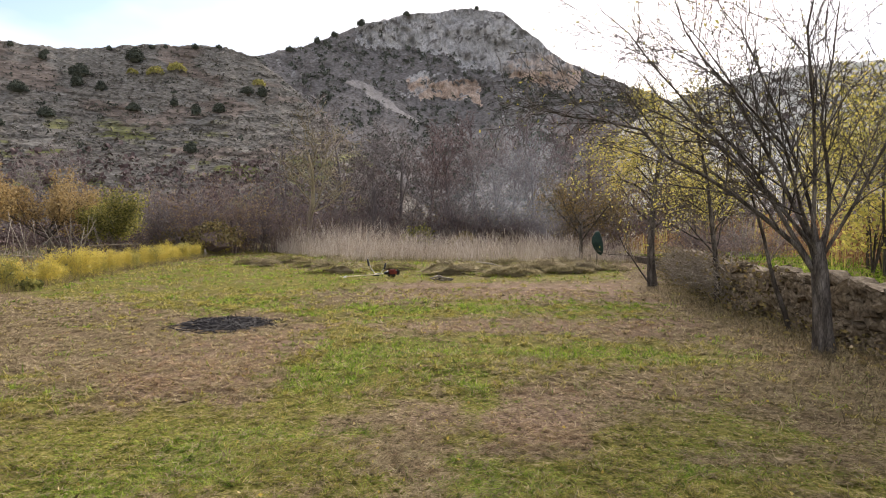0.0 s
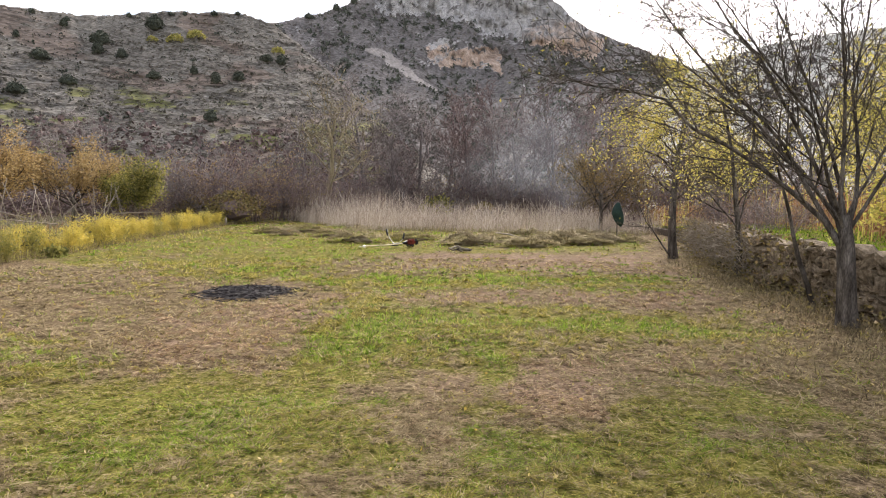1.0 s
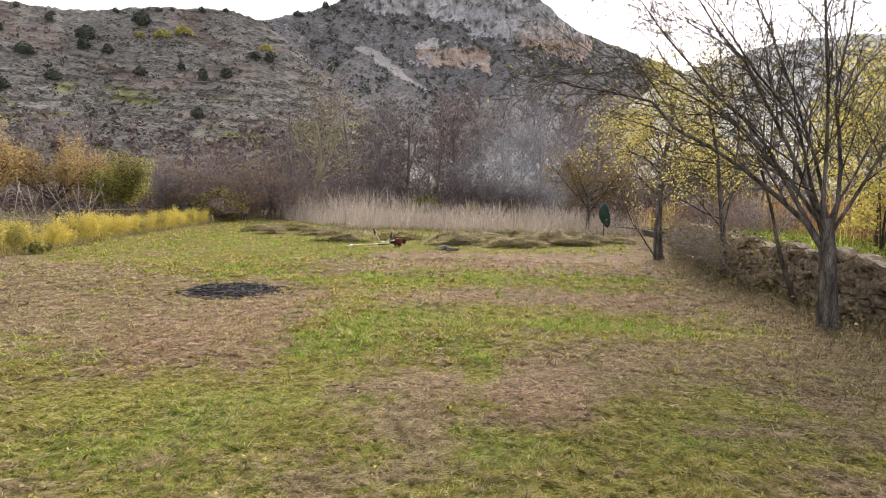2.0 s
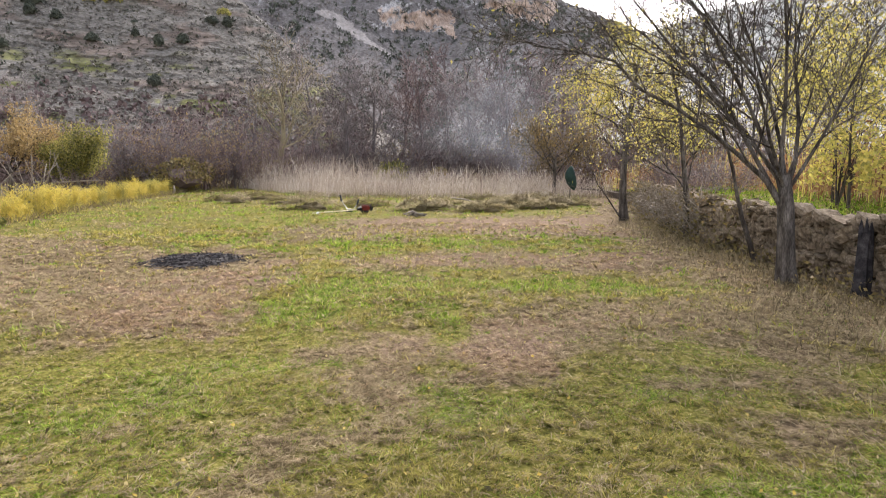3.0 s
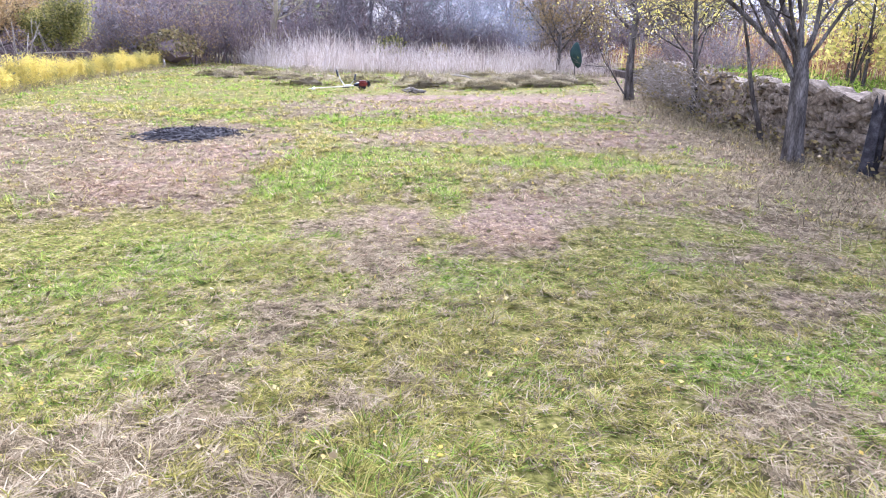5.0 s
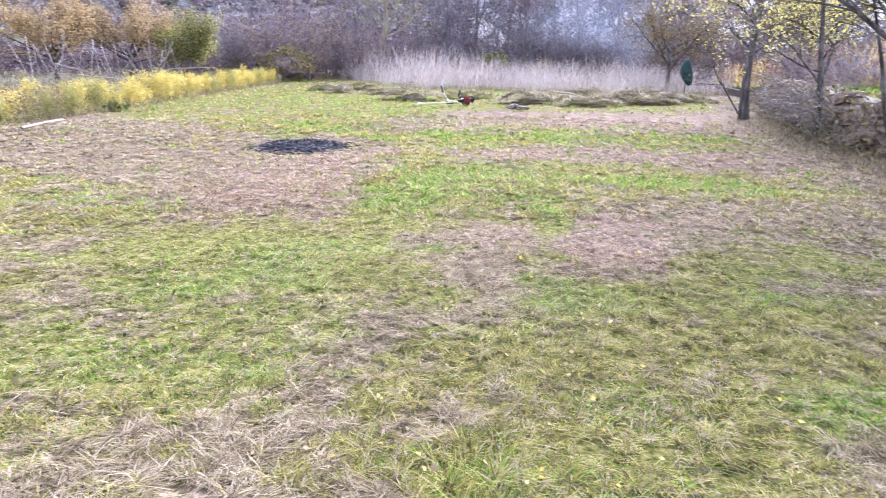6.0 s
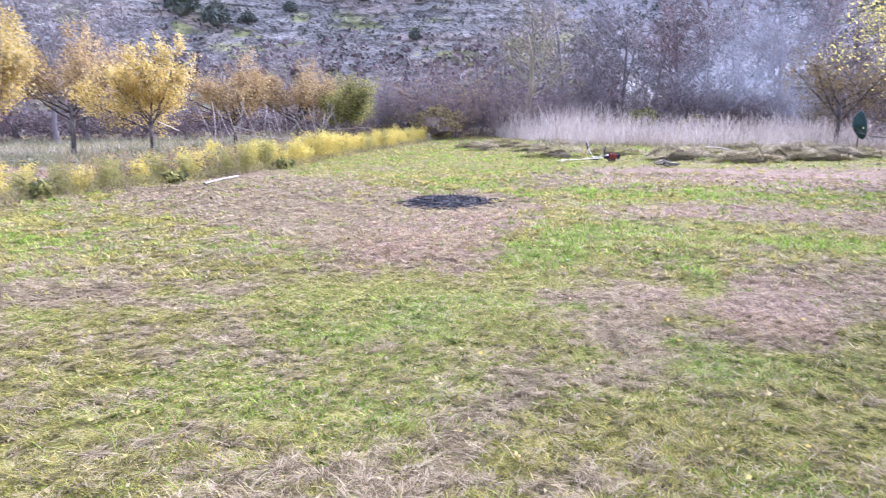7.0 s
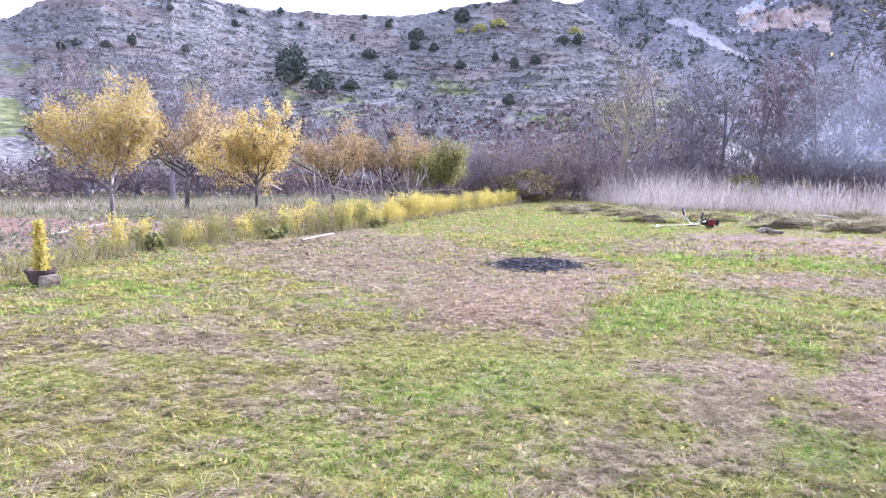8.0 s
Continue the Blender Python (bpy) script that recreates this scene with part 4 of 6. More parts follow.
shrubs = [bare_shrub(21, 6.0, 5, PURPLE_TWIG, "leafless reddish-brown thicket shrub"), bare_shrub(22, 5.4, 5, TWIG, "leafless grey thicket shrub"),
          bare_shrub(23, 5.0, 5.5, PURPLE_TWIG, "leafless thicket shrub with a few dull leaves", leaf=DULL_LEAF, leaves=420), bare_shrub(24, 6.4, 4.5, TWIG, "tall leafless thicket shrub", stems=11)]
tawny = bare_shrub(25, 5.4, 5.5, PURPLE_TWIG, "thicket shrub with the last tawny leaves", stems=10, leaf=ORANGE_LEAF, leaves=900)
for k, (a, r, s) in enumerate([(-21.5, 47, 0.9), (-19.3, 49, 1.05), (-17.6, 47, 0.95), (-16.2, 50, 1.0), (-23.5, 50, 0.85)]):
    place(tawny, used, r * math.sin(radians(a)), r * math.cos(radians(a)), k * 61, s)
rs = np.random.RandomState(5)
for k in range(46):
    a = -27 + 42 * (k + rs.uniform(0, 1)) / 46
    r = 51 + rs.uniform(0, 9) if a > -14 else 46 + rs.uniform(0, 12)
    s = rs.uniform(0.6, 1.2)
    place(shrubs[k % 4], used, r * math.sin(radians(a)), r * math.cos(radians(a)), rs.uniform(0, 360), (s, s, s * rs.uniform(0.85, 1.1)))
for k in range(24):
    a = -62 + 36 * (k + rs.uniform(0, 1)) / 24
    r = 52 + rs.uniform(0, 10)
    s = rs.uniform(0.65, 0.9)
    place(shrubs[(k * 3 + 1) % 4], used, r * math.sin(radians(a)), r * math.cos(radians(a)), rs.uniform(0, 360), (s, s, s * 0.8))
for k in range(9):
    y = 14.5 + 12 * (k + rs.uniform(0, 1)) / 9
    place(shrubs[k % 4], used, float(wall_x(y)) + 0.8 + rs.uniform(0, 0.9), y, rs.uniform(0, 360), (0.34, 0.34, rs.uniform(0.18, 0.28)), 0.8 - 0.3 * float(step01(y, 20, 30)))
for k in range(11):
    a = 13 + 22 * (k + rs.uniform(0, 1)) / 11
    r = 40 + rs.uniform(0, 10)
    place(shrubs[k % 4], used, r * math.sin(radians(a)), r * math.cos(radians(a)), rs.uniform(0, 360), rs.uniform(0.8, 1.05))


# brushwood filling the foot of the thicket and of the hedge behind the orchard
for label, n, a0, a1, r0, r1, h, mat in (("dark brushwood filling the foot of the thicket", 9000, -27, 15, 51, 58, 2.4, PURPLE_TWIG), ("dark brushwood of the hedge behind the orchard", 8000, -72, -26, 50, 56, 2.3, PURPLE_TWIG),
                                         ("brown brushwood below the far trees", 3000, 14, 36, 40, 48, 2.0, PURPLE_TWIG)):
    a, r = np.radians(rs.uniform(a0, a1, n)), rs.uniform(r0, r1, n)
    x, y = r * np.sin(a), r * np.cos(a)
    top = h * (0.35 + 1.1 * fbm(x * 0.35, y * 0.35, 29))
    pos = np.stack([x, y, meadow_z(x, y) + top * rs.uniform(0, 1, n)], 1)
    tagged(new("brushwood", leaf_mesh("brushwood", pos, 0.5, mat, rs, narrow=0.12)), label, "brushwood", kind="stuff")

# low bushes before the thicket
for name, label, w, h, n, mat, x, y in (("dry_bush", "rounded tan dry bush before the thicket", 4.2, 2.5, 1500, DULL_LEAF, -14.4, 42.0), ("green_bush", "dark green bush before the thicket", 3.0, 2.2, 1100, GREEN_LEAF, -1.9, 50.0),
                                         ("dry_bush", "brownish dry bush before the thicket", 3.0, 2.0, 900, DULL_LEAF, -18.0, 44.0), ("dry_bush", "yellowish dry bush beside the smoke", 2.6, 1.6, 700, DULL_LEAF, 1.6, 50.5)):
    t = thing(name, pose(x, y, gz(x, y)), label, "bush")
    part("foliage", bush_mesh("foliage", w, h, n, 0.16, mat, rs), mat, t)
    part("core", core_mesh("core", w * 0.8, h * 0.8, PURPLE_TWIG, rs), PURPLE_TWIG, t)

# ---- leafy trees ----
FRUIT = dict(seg=(3, 5, 3, 1), bend=(0.04, 0.10, 0.14, 0.2), up=(0.1, 0.12, 0.28, 0.3), taper=(0.85, 0.35, 0.4, 0.5), sides=(8, 5, 4, 3), rmin=0.006,
             kids=(9, 9, 4), first=(0.62, 0.15, 0.15), angle=(56, 42, 36), shrink=(1.7, 0.5, 0.5), thin=(0.55, 0.5, 0.6), per_tip=4, leafy=2)


def limb(wood, tips, at, way, end, length, r, P, rs, lev=1, n=9):
    """A limb that turns from one way to another as it grows, with its twigs."""
    pts, p = [np.array(at, float)], np.array(at, float)
    for i in range(n):
        t = (i + 0.5) / n
        d = unit(unit(np.array(way, float)) * (1 - t) + unit(np.array(end, float)) * t + rs.normal(0, P["bend"][lev], 3))
        p = p + d * length / n
        pts.append(p)
    pts = np.array(pts)
    radii = r * (1 - 0.82 * np.linspace(0, 1, n + 1) ** 0.8)
    tube(wood[-1], pts, np.maximum(radii, P["rmin"]), P["sides"][lev])
    kids, turn = P["kids"][lev], rs.uniform(0, 6.28)
    for c in range(kids):
        s = P["first"][lev] + (1 - P["first"][lev]) * (c + rs.uniform(0.1, 1.0)) / kids
        i = min(int(s * n), n - 1)
        q = pts[i] + (pts[i + 1] - pts[i]) * (s * n - i)
        axis = unit(pts[i + 1] - pts[i])
        side = unit(np.cross(axis, (0.3, 0.5, 0.8)))
        turn += 2.4 + rs.uniform(-0.5, 0.5)
        a = radians(P["angle"][lev] + rs.uniform(-12, 12))
        out = axis * math.cos(a) + (side * math.cos(turn) + np.cross(axis, side) * math.sin(turn)) * math.sin(a)
        grow(wood, tips, q, unit(out + np.array((0, 0, 0.12))), length * P["shrink"][lev] * rs.uniform(0.7, 1.25) * (1.1 - 0.5 * s),
             np.interp(s, np.linspace(0, 1, n + 1), radii) * P["thin"][lev] + 0.002, lev + 1, P, rs)


def leafy_tree(name, seed, height, radius, leaf, label, each=5, size=0.09, spread=0.10, spec=FRUIT, bark=PALE_BARK, group="trees of the orchard", trunk=0.28, lean=(0, 0), limit=None, split=False, extra=(), **more):
    P = dict(spec, **more)
    wood, tips, rs = grown(seed, height, radius, trunk, lean, P)
    for at, way, end, length, r in extra:
        wood.append(Buf())
        limb(wood, tips, at, way, end, length, r, P, rs)
    return dress_tree(name, wood, tips, rs, leaf, label, each, size, spread, bark, group, limit, split)


def dress_tree(name, wood, tips, rs, leaf, label, each, size, spread, bark, group, limit, split):
    t = thing(name, pose(0, 0, -60), label, "tree", group)
    part("trunk", wood[0].mesh("trunk", bark, True), bark, t)
    if split:
        for limb in wood[1:]:
            part("limb", limb.mesh("limb", bark, True), bark, t)
    else:
        part("branchwork", merged(wood[1:]).mesh("branchwork", bark, True), bark, t)
    pos = scatter_near(tips, each, spread, rs)
    if limit is not None:
        pos = pos[limit(pos, rs)]
    part("foliage", leaf_mesh("foliage", pos, size, leaf, rs), leaf, t)
    return t


def upper(share, z0, z1):
    """Keeps more of the leaves high up in the crown."""
    return lambda pos, rs: rs.uniform(0, 1, len(pos)) < share + (1 - share) * step01(pos[:, 2], z0, z1)


fruit_a = leafy_tree("fruit_tree", 31, 4.7, 0.075, YELLOW_LEAF, "young fruit tree with bright yellow autumn leaves", each=10, size=0.085, spread=0.10, bark=PALE_BARK, limit=upper(0.75, 1.6, 3.2), trunk=0.15)
fruit_b = leafy_tree("fruit_tree", 32, 4.6, 0.075, YELLOW_LEAF, "fruit tree with golden yellow leaves", trunk=0.10, each=10, size=0.095, spread=0.10, bark=BARK, limit=upper(0.8, 1.0, 2.4))
fruit_c = leafy_tree("fruit_tree", 33, 4.2, 0.075, ORANGE_LEAF, "fruit tree with orange-brown autumn leaves", trunk=0.09, each=8, size=0.085, bark=BARK, limit=upper(0.85, 0.8, 1.6), angle=(64, 44, 36))
fruit_g = leafy_tree("fruit_tree", 35, 3.6, 0.08, GREEN_LEAF, "small fruit tree still in green leaf", each=7, size=0.10, spread=0.15)
place(fruit_a, used, -16.6, 12.6, 0, (0.85, 0.85, 0.93))
place(fruit_b, used, -19.2, 21.3, 40, (1.06, 1.06, 1.02))
place(fruit_c, used, -25.1, 23.0, 140, 1.42)
place(fruit_c, used, -21.0, 29.2, 10, (1.3, 1.3, 1.14))
place(fruit_c, used, -18.3, 30.6, 120, (1.25, 1.25, 1.1))
place(fruit_g, used, -15.1, 30.5, 0, 1.0)

# ---- trees along the wall ----
BIG = dict(seg=(4, 7, 5, 3, 2), bend=(0.05, 0.12, 0.13, 0.17, 0.2), up=(0.05, 0.01, 0.02, 0.02, 0.0), taper=(0.9, 0.25, 0.3, 0.4, 0.5), sides=(10, 7, 4, 3, 3), rmin=0.0036,
           kids=(0, 13, 8, 4), first=(0.85, 0.16, 0.1, 0.1), angle=(38, 38, 42, 44), shrink=(1, 0.36, 0.5, 0.5), thin=(0.52, 0.42, 0.5, 0.6), per_tip=1, leafy=1, flare=1.35)


def sparse(share):
    return lambda pos, rs: rs.uniform(0, 1, len(pos)) < share


# the way a limb leaves the fork, the way it ends, its length and thickness
FORKS = [((-0.5, 0.0, 0.86), (-1.0, 0.05, 0.22), 4.7, 0.048), ((-0.45, 0.1, 0.88), (-0.8, 0.1, 0.6), 4.7, 0.042), ((-0.25, 0.1, 0.97), (-0.5, 0.2, 0.85), 4.9, 0.042),
         ((-0.05, -0.1, 1.0), (-0.15, -0.2, 0.98), 4.7, 0.040), ((0.15, 0.1, 0.98), (0.25, 0.2, 0.95), 4.5, 0.038), ((0.4, -0.1, 0.9), (0.3, -0.2, 0.95), 4.0, 0.032),
         ((-0.4, -0.3, 0.86), (-0.9, -0.35, 0.5), 4.0, 0.034), ((-0.3, 0.4, 0.85), (-0.65, 0.5, 0.6), 4.4, 0.038), ((-0.55, 0.2, 0.82), (-1.0, 0.1, 0.1), 4.2, 0.028),
         ((0.55, 0.3, 0.75), (0.6, 0.4, 0.75), 3.0, 0.028), ((-0.1, 0.3, 0.95), (-0.25, 0.4, 0.9), 4.5, 0.036)]
rs = np.random.RandomState(41)
wood, tips = [Buf()], []
tube(wood[0], [(0.03, 0, -0.05), (0.02, 0, 0.1), (0.0, 0, 0.3), (-0.02, 0, 0.7), (-0.05, 0.0, 1.1), (-0.08, 0, 1.5)], [0.2, 0.15, 0.125, 0.112, 0.108, 0.065], 12)
for k, (way, end, length, r) in enumerate(FORKS):
    wood.append(Buf())
    limb(wood, tips, (-0.06 - 0.002 * k, 0.0, 1.0 + 0.045 * k), way, end, length, r * 0.85, BIG, rs)
big_tree = dress_tree("wall_tree", wood, tips, rs, LIME_LEAF, "dark many-limbed tree beside the stone wall, nearly leafless", 1, 0.045, 0.05, BARK, "trees along the wall", sparse(0.26), True)
place(big_tree, used, 5.03, 8.72, 0, 1.0)
SLIM = dict(seg=(7, 5, 3, 2), bend=(0.05, 0.13, 0.2, 0.2), up=(0.02, 0.03, 0.0, -0.03), taper=(0.3, 0.3, 0.4, 0.5), sides=(8, 5, 4, 3), rmin=0.004,
            kids=(12, 7, 4), first=(0.3, 0.2, 0.15), angle=(62, 44, 42), shrink=(0.40, 0.5, 0.5), thin=(0.38, 0.5, 0.6), per_tip=3, leafy=2)
slim_a = leafy_tree("wall_tree", 42, 5.9, 0.12, LIME_LEAF, "slender dark tree with yellow-green leaves beside the wall", each=24, size=0.06, spread=0.16, spec=SLIM, bark=BARK,
                    group="trees along the wall", trunk=1.0, lean=(-0.12, 0), limit=upper(0.08, 2.2, 3.4), split=True, per_tip=1, leafy=1,
                    extra=[((-0.03, -0.05, 0.05), (-0.62, -0.1, 0.75), (-0.25, 0, 0.95), 2.3, 0.035), ((0, 0, 2.4), (-0.7, -0.1, 0.6), (-1, 0, -0.1), 2.2, 0.03), ((0, 0, 2.9), (-0.6, -0.3, 0.7), (-1, -0.3, 0.1), 2.0, 0.03)])
place(slim_a, used, 5.95, 18.7, 0, 1.0)
slim_b = leafy_tree("wall_tree", 43, 4.6, 0.07, LIME_LEAF, "thin dark tree with few yellow leaves beside the wall", each=4, size=0.06, spread=0.1, spec=SLIM, bark=BARK,
                    group="trees along the wall", trunk=1.0, lean=(-0.09, 0), limit=sparse(0.3), split=True,
                    extra=[((0, 0, 0.95), (-0.5, 0, 0.8), (-1, 0, 0.05), 2.3, 0.026), ((-0.02, 0, 1.3), (0.3, 0.1, 0.95), (0.5, 0.1, 0.8), 1.6, 0.02)])
place(slim_b, used, 5.9, 14.2, 30, 1.0)
slim_c = leafy_tree("wall_tree", 44, 3.2, 0.042, LIME_LEAF, "thin leaning stem in front of the wall", each=1, size=0.08, spread=0.1, spec=SLIM, bark=BARK,
                    group="trees along the wall", trunk=1.0, lean=(-0.26, 0), limit=sparse(0.3), split=True, kids=(5, 4, 3), first=(0.6, 0.2, 0.15))
place(slim_c, used, 5.45, 10.3, 0, 1.0)
round_tree = leafy_tree("round_tree", 45, 4.8, 0.11, OLIVE_LEAF, "small tree with thinning dull yellow-brown leaves", each=5, size=0.085, spread=0.2, bark=BARK, group="trees along the wall", trunk=0.2, first=(0.45, 0.15, 0.15), angle=(58, 50, 45), up=(0.1, 0.02, 0.0, -0.05))
place(round_tree, used, 7.2, 34.5, 0, (0.95, 0.95, 1.0))
place(round_tree, used, 10.9, 27.5, 220, (0.85, 0.85, 0.95), 0.55)
sapling = leafy_tree("sapling", 46, 4.4, 0.03, LIME_LEAF, "young tree with yellow-green leaves on the terrace", each=6, size=0.075, spread=0.18, spec=SLIM, bark=BARK, group="young trees on the terrace",
                     trunk=0.9, first=(0.25, 0.2, 0.15), limit=sparse(0.27))
for k, (x, y, s) in enumerate([(7.3, 10.9, 0.9), (9.3, 14.3, 1.05), (8.5, 13.2, 0.9), (10.6, 17.0, 1.05), (9.0, 9.2, 1.0), (11.6, 20.5, 1.0), (9.4, 24.5, 0.9), (12.5, 15.0, 1.1)]):
    place(sapling, used, x, y, k * 67, s, 0.85)
for k, (x, y, s) in enumerate([(7.35, 11.3, 1.0), (8.0, 12.0, 1.15), (7.3, 9.9, 0.9)]):
    shrub = thing("leafy_shrub", pose(x, y, 0.78), "bushy shrub with yellow-green leaves on the terrace", "shrub", "leafy shrubs on the terrace")
    rk = np.random.RandomState(140 + k)
    for j in range(7):
        stem = Buf()
        a, w = rk.uniform(0, 6.28), rk.uniform(0.1, 0.45)
        tube(stem, [(0, 0, 0), (math.cos(a) * w * 0.4, math.sin(a) * w * 0.4, 0.7 * s), (math.cos(a) * w, math.sin(a) * w, 1.5 * s * rk.uniform(0.7, 1.1))], [0.014, 0.01, 0.004], 4)
        part("stem", stem.mesh("stem", BARK), BARK, shrub)
    part("foliage", bush_mesh("foliage", 1.3 * s, 1.75 * s, 560, 0.07, LIME_LEAF, rk), LIME_LEAF, shrub)

# ---- wall and terrace ----
WALL_H = 0.92


def terrace_z(x, y):
    return 0.86 + (fbm(x * 0.7, y * 0.7, 101) - 0.5) * 0.12 - 0.55 * step01(y, 20, 34)


xs, ys = np.arange(0, 40.1, 0.5), np.arange(-4, 44.1, 0.5)
TX, TY = np.meshgrid(xs, ys)
TXW = TX + wall_x(TY) + 0.35
TZ = terrace_z(TXW, TY)
nx = len(xs)
i, j = np.meshgrid(np.arange(len(ys) - 1), np.arange(nx - 1), indexing="ij")
tf = np.stack([i * nx + j, i * nx + j + 1, (i + 1) * nx + j + 1, (i + 1) * nx + j], -1).reshape(-1, 4)
tc = np.stack([0.15 + 0.5 * step01(TXW, 9, 11), 0 * TX, 0.3 * step01(TXW, 9, 11)], -1).reshape(-1, 3)
terrace = tagged(new("terrace_ground", mesh_np("terrace_ground", np.stack([TXW, TY, TZ], -1).reshape(-1, 3), tf, GROUND, True, tc)),
                 "raised green terrace held by the dry stone wall", "ground", kind="structure")

bm = bmesh.new()
pts = []
for y in np.arange(-4, 44.1, 1.0):
    x = wall_x(y)
    h = WALL_H - 0.12 - 0.5 * float(step01(y, 19, 30))
    pts.append([bm.verts.new((x + dx, y, z)) for dx, z in ((0.10, -0.3), (0.14, h), (0.5, h), (0.5, -0.3))])
for a, b in zip(pts, pts[1:]):
    for k in range(3):
        bm.faces.new((a[k], a[k + 1], b[k + 1], b[k]))
me = bpy.data.meshes.new("stone_wall")
bm.to_mesh(me)
bm.free()
me.materials.append(MORTAR)
stone_wall = tagged(new("stone_wall", me), "dry stone retaining wall of rough brown stones", "wall", kind="structure")

# ---- smoke over the reeds ----
smoke_mat = bpy.data.materials.new("thin_smoke")
smoke_mat.use_nodes = True
n, l = smoke_mat.node_tree.nodes, smoke_mat.node_tree.links
n.remove(n["Principled BSDF"])
tc = n.new("ShaderNodeTexCoord")
grad = n.new("ShaderNodeTexGradient")
grad.gradient_type = "QUADRATIC_SPHERE"
mp = n.new("ShaderNodeMapping")
l.new(tc.outputs["Object"], mp.inputs["Vector"]), l.new(mp.outputs["Vector"], grad.inputs["Vector"])
ns = n.new("ShaderNodeTexNoise")
ns.inputs["Scale"].default_value, ns.inputs["Detail"].default_value = 1.6, 5
l.new(tc.outputs["Object"], ns.inputs["Vector"])
mul = n.new("ShaderNodeMath")
mul.operation = "MULTIPLY"
l.new(grad.outputs["Fac"], mul.inputs[0]), l.new(ns.outputs["Fac"], mul.inputs[1])
amp = n.new("ShaderNodeMath")
amp.operation = "MULTIPLY"
l.new(mul.outputs[0], amp.inputs[0])
amp.inputs[1].default_value = 0.31
df, tp, ms = n.new("ShaderNodeBsdfDiffuse"), n.new("ShaderNodeBsdfTransparent"), n.new("ShaderNodeMixShader")
df.inputs["Color"].default_value = (0.44, 0.48, 0.55, 1)
tl = n.new("ShaderNodeBsdfTranslucent")
tl.inputs["Color"].default_value = (0.44, 0.48, 0.55, 1)
dm = n.new("ShaderNodeMixShader")
l.new(df.outputs[0], dm.inputs[1]), l.new(tl.outputs[0], dm.inputs[2])
l.new(amp.outputs[0], ms.inputs["Fac"]), l.new(tp.outputs[0], ms.inputs[1]), l.new(dm.outputs[0], ms.inputs[2])
l.new(ms.outputs[0], n["Material Output"].inputs["Surface"])


def smoke_wisp(seed):
    """A wavy sheet of one unit's radius, along which the smoke thins out to nothing."""
    u = np.linspace(-1, 1, 15)
    U, W = np.meshgrid(u, u)
    D = (fbm(U * 1.3 + 9, W * 1.3 + seed, seed) - 0.5) * 0.9
    i, j = np.meshgrid(np.arange(14), np.arange(14), indexing="ij")
    f = np.stack([i * 15 + j, i * 15 + j + 1, (i + 1) * 15 + j + 1, (i + 1) * 15 + j], -1).reshape(-1, 4)
    return mesh_np("wisp", np.stack([U, D, W], -1).reshape(-1, 3), f, smoke_mat, True)


smoke = thing("smoke", pose(0, 0, 0), "thin bluish smoke drifting over the reeds", "smoke", kind="stuff")
for k, (x, y, z, w, h, turn) in enumerate([(6.2, 39.0, 1.6, 1.7, 1.3, 10), (5.8, 41.0, 2.6, 2.6, 2.0, 25), (4.6, 42.0, 3.4, 3.4, 2.4, -5),
                                           (6.6, 43.0, 4.6, 3.4, 3.2, 15), (3.0, 43.5, 4.2, 4.0, 2.8, 0), (5.0, 44.0, 6.5, 5.0, 4.4, -12), (7.0, 40.5, 2.2, 1.8, 1.6, -20)]):
    wisp = part("wisp", smoke_wisp(k + 1), smoke_mat, smoke)
    wisp.matrix_local = pose(x, y, z, 0, 0, turn) @ Matrix.Diagonal((w, 1.2, h, 1))


# ---- grass of the meadow ----
def blades(name, x, y, z, length, width, lie, mat, rs, bend=0.5, joints=2, way=None):
    """Grass blades: curved strips, or single triangles with joints 1. lie: 0 upright to 1 flat."""
    n = len(x)
    a = rs.uniform(0, 2 * np.pi, n) if way is None else way
    out = np.stack([np.cos(a), np.sin(a), 0 * a], 1)
    side = np.stack([-np.sin(a), np.cos(a), 0 * a], 1)
    tilt = np.clip(lie + rs.normal(0, 0.22 - 0.12 * lie, n), 0.02, 1.03) * 1.5
    base = np.stack([x, y, z], 1)
    d0 = out * np.sin(tilt)[:, None] + np.array((0, 0, 1.0)) * np.cos(tilt)[:, None]
    t1 = np.minimum(tilt + bend * rs.uniform(0.3, 1.2, n), 1.62)
    d1 = out * np.sin(t1)[:, None] + np.array((0, 0, 1.0)) * np.cos(t1)[:, None]
    L, W = length[:, None], width[:, None] * 0.5
    if joints == 1:
        v = np.stack([base - side * W, base + side * W, base + (d0 + d1) * 0.5 * L], 1)
        f = np.arange(n * 3).reshape(-1, 3)
    else:
        mid = base + d0 * L * 0.5
        v = np.stack([base - side * W, base + side * W, mid - side * W * 0.9, mid + side * W * 0.9, mid + d1 * L * 0.5], 1)
        i = np.arange(n)[:, None] * 5
        f = np.concatenate([i + (0, 1, 3), i + (0, 3, 2), i + (2, 3, 4)], 1).reshape(-1, 3)
    v[:, :, 2] = np.maximum(v[:, :, 2], (z - 0.004)[:, None])
    return mesh_np(name, v.reshape(-1, 3), f, mat)


def meadow_points(n, r0, r1, power, rs):
    """Places in the meadow, thinning out with distance."""
    u = rs.uniform(0, 1, n)
    k = 2 - power
    r = (r0**k + u * (r1**k - r0**k)) ** (1 / k)
    a = np.radians(rs.uniform(-68, 42, n))
    x, y = r * np.sin(a), r * np.cos(a)
    ok = (x < wall_x(y) - 0.15) & (x > verge_x(y) - 0.8) & ~((np.hypot((x + 3.72) / 0.82, (y - 11.2) / 0.95)) < 1)
    return x[ok], y[ok], r[ok]


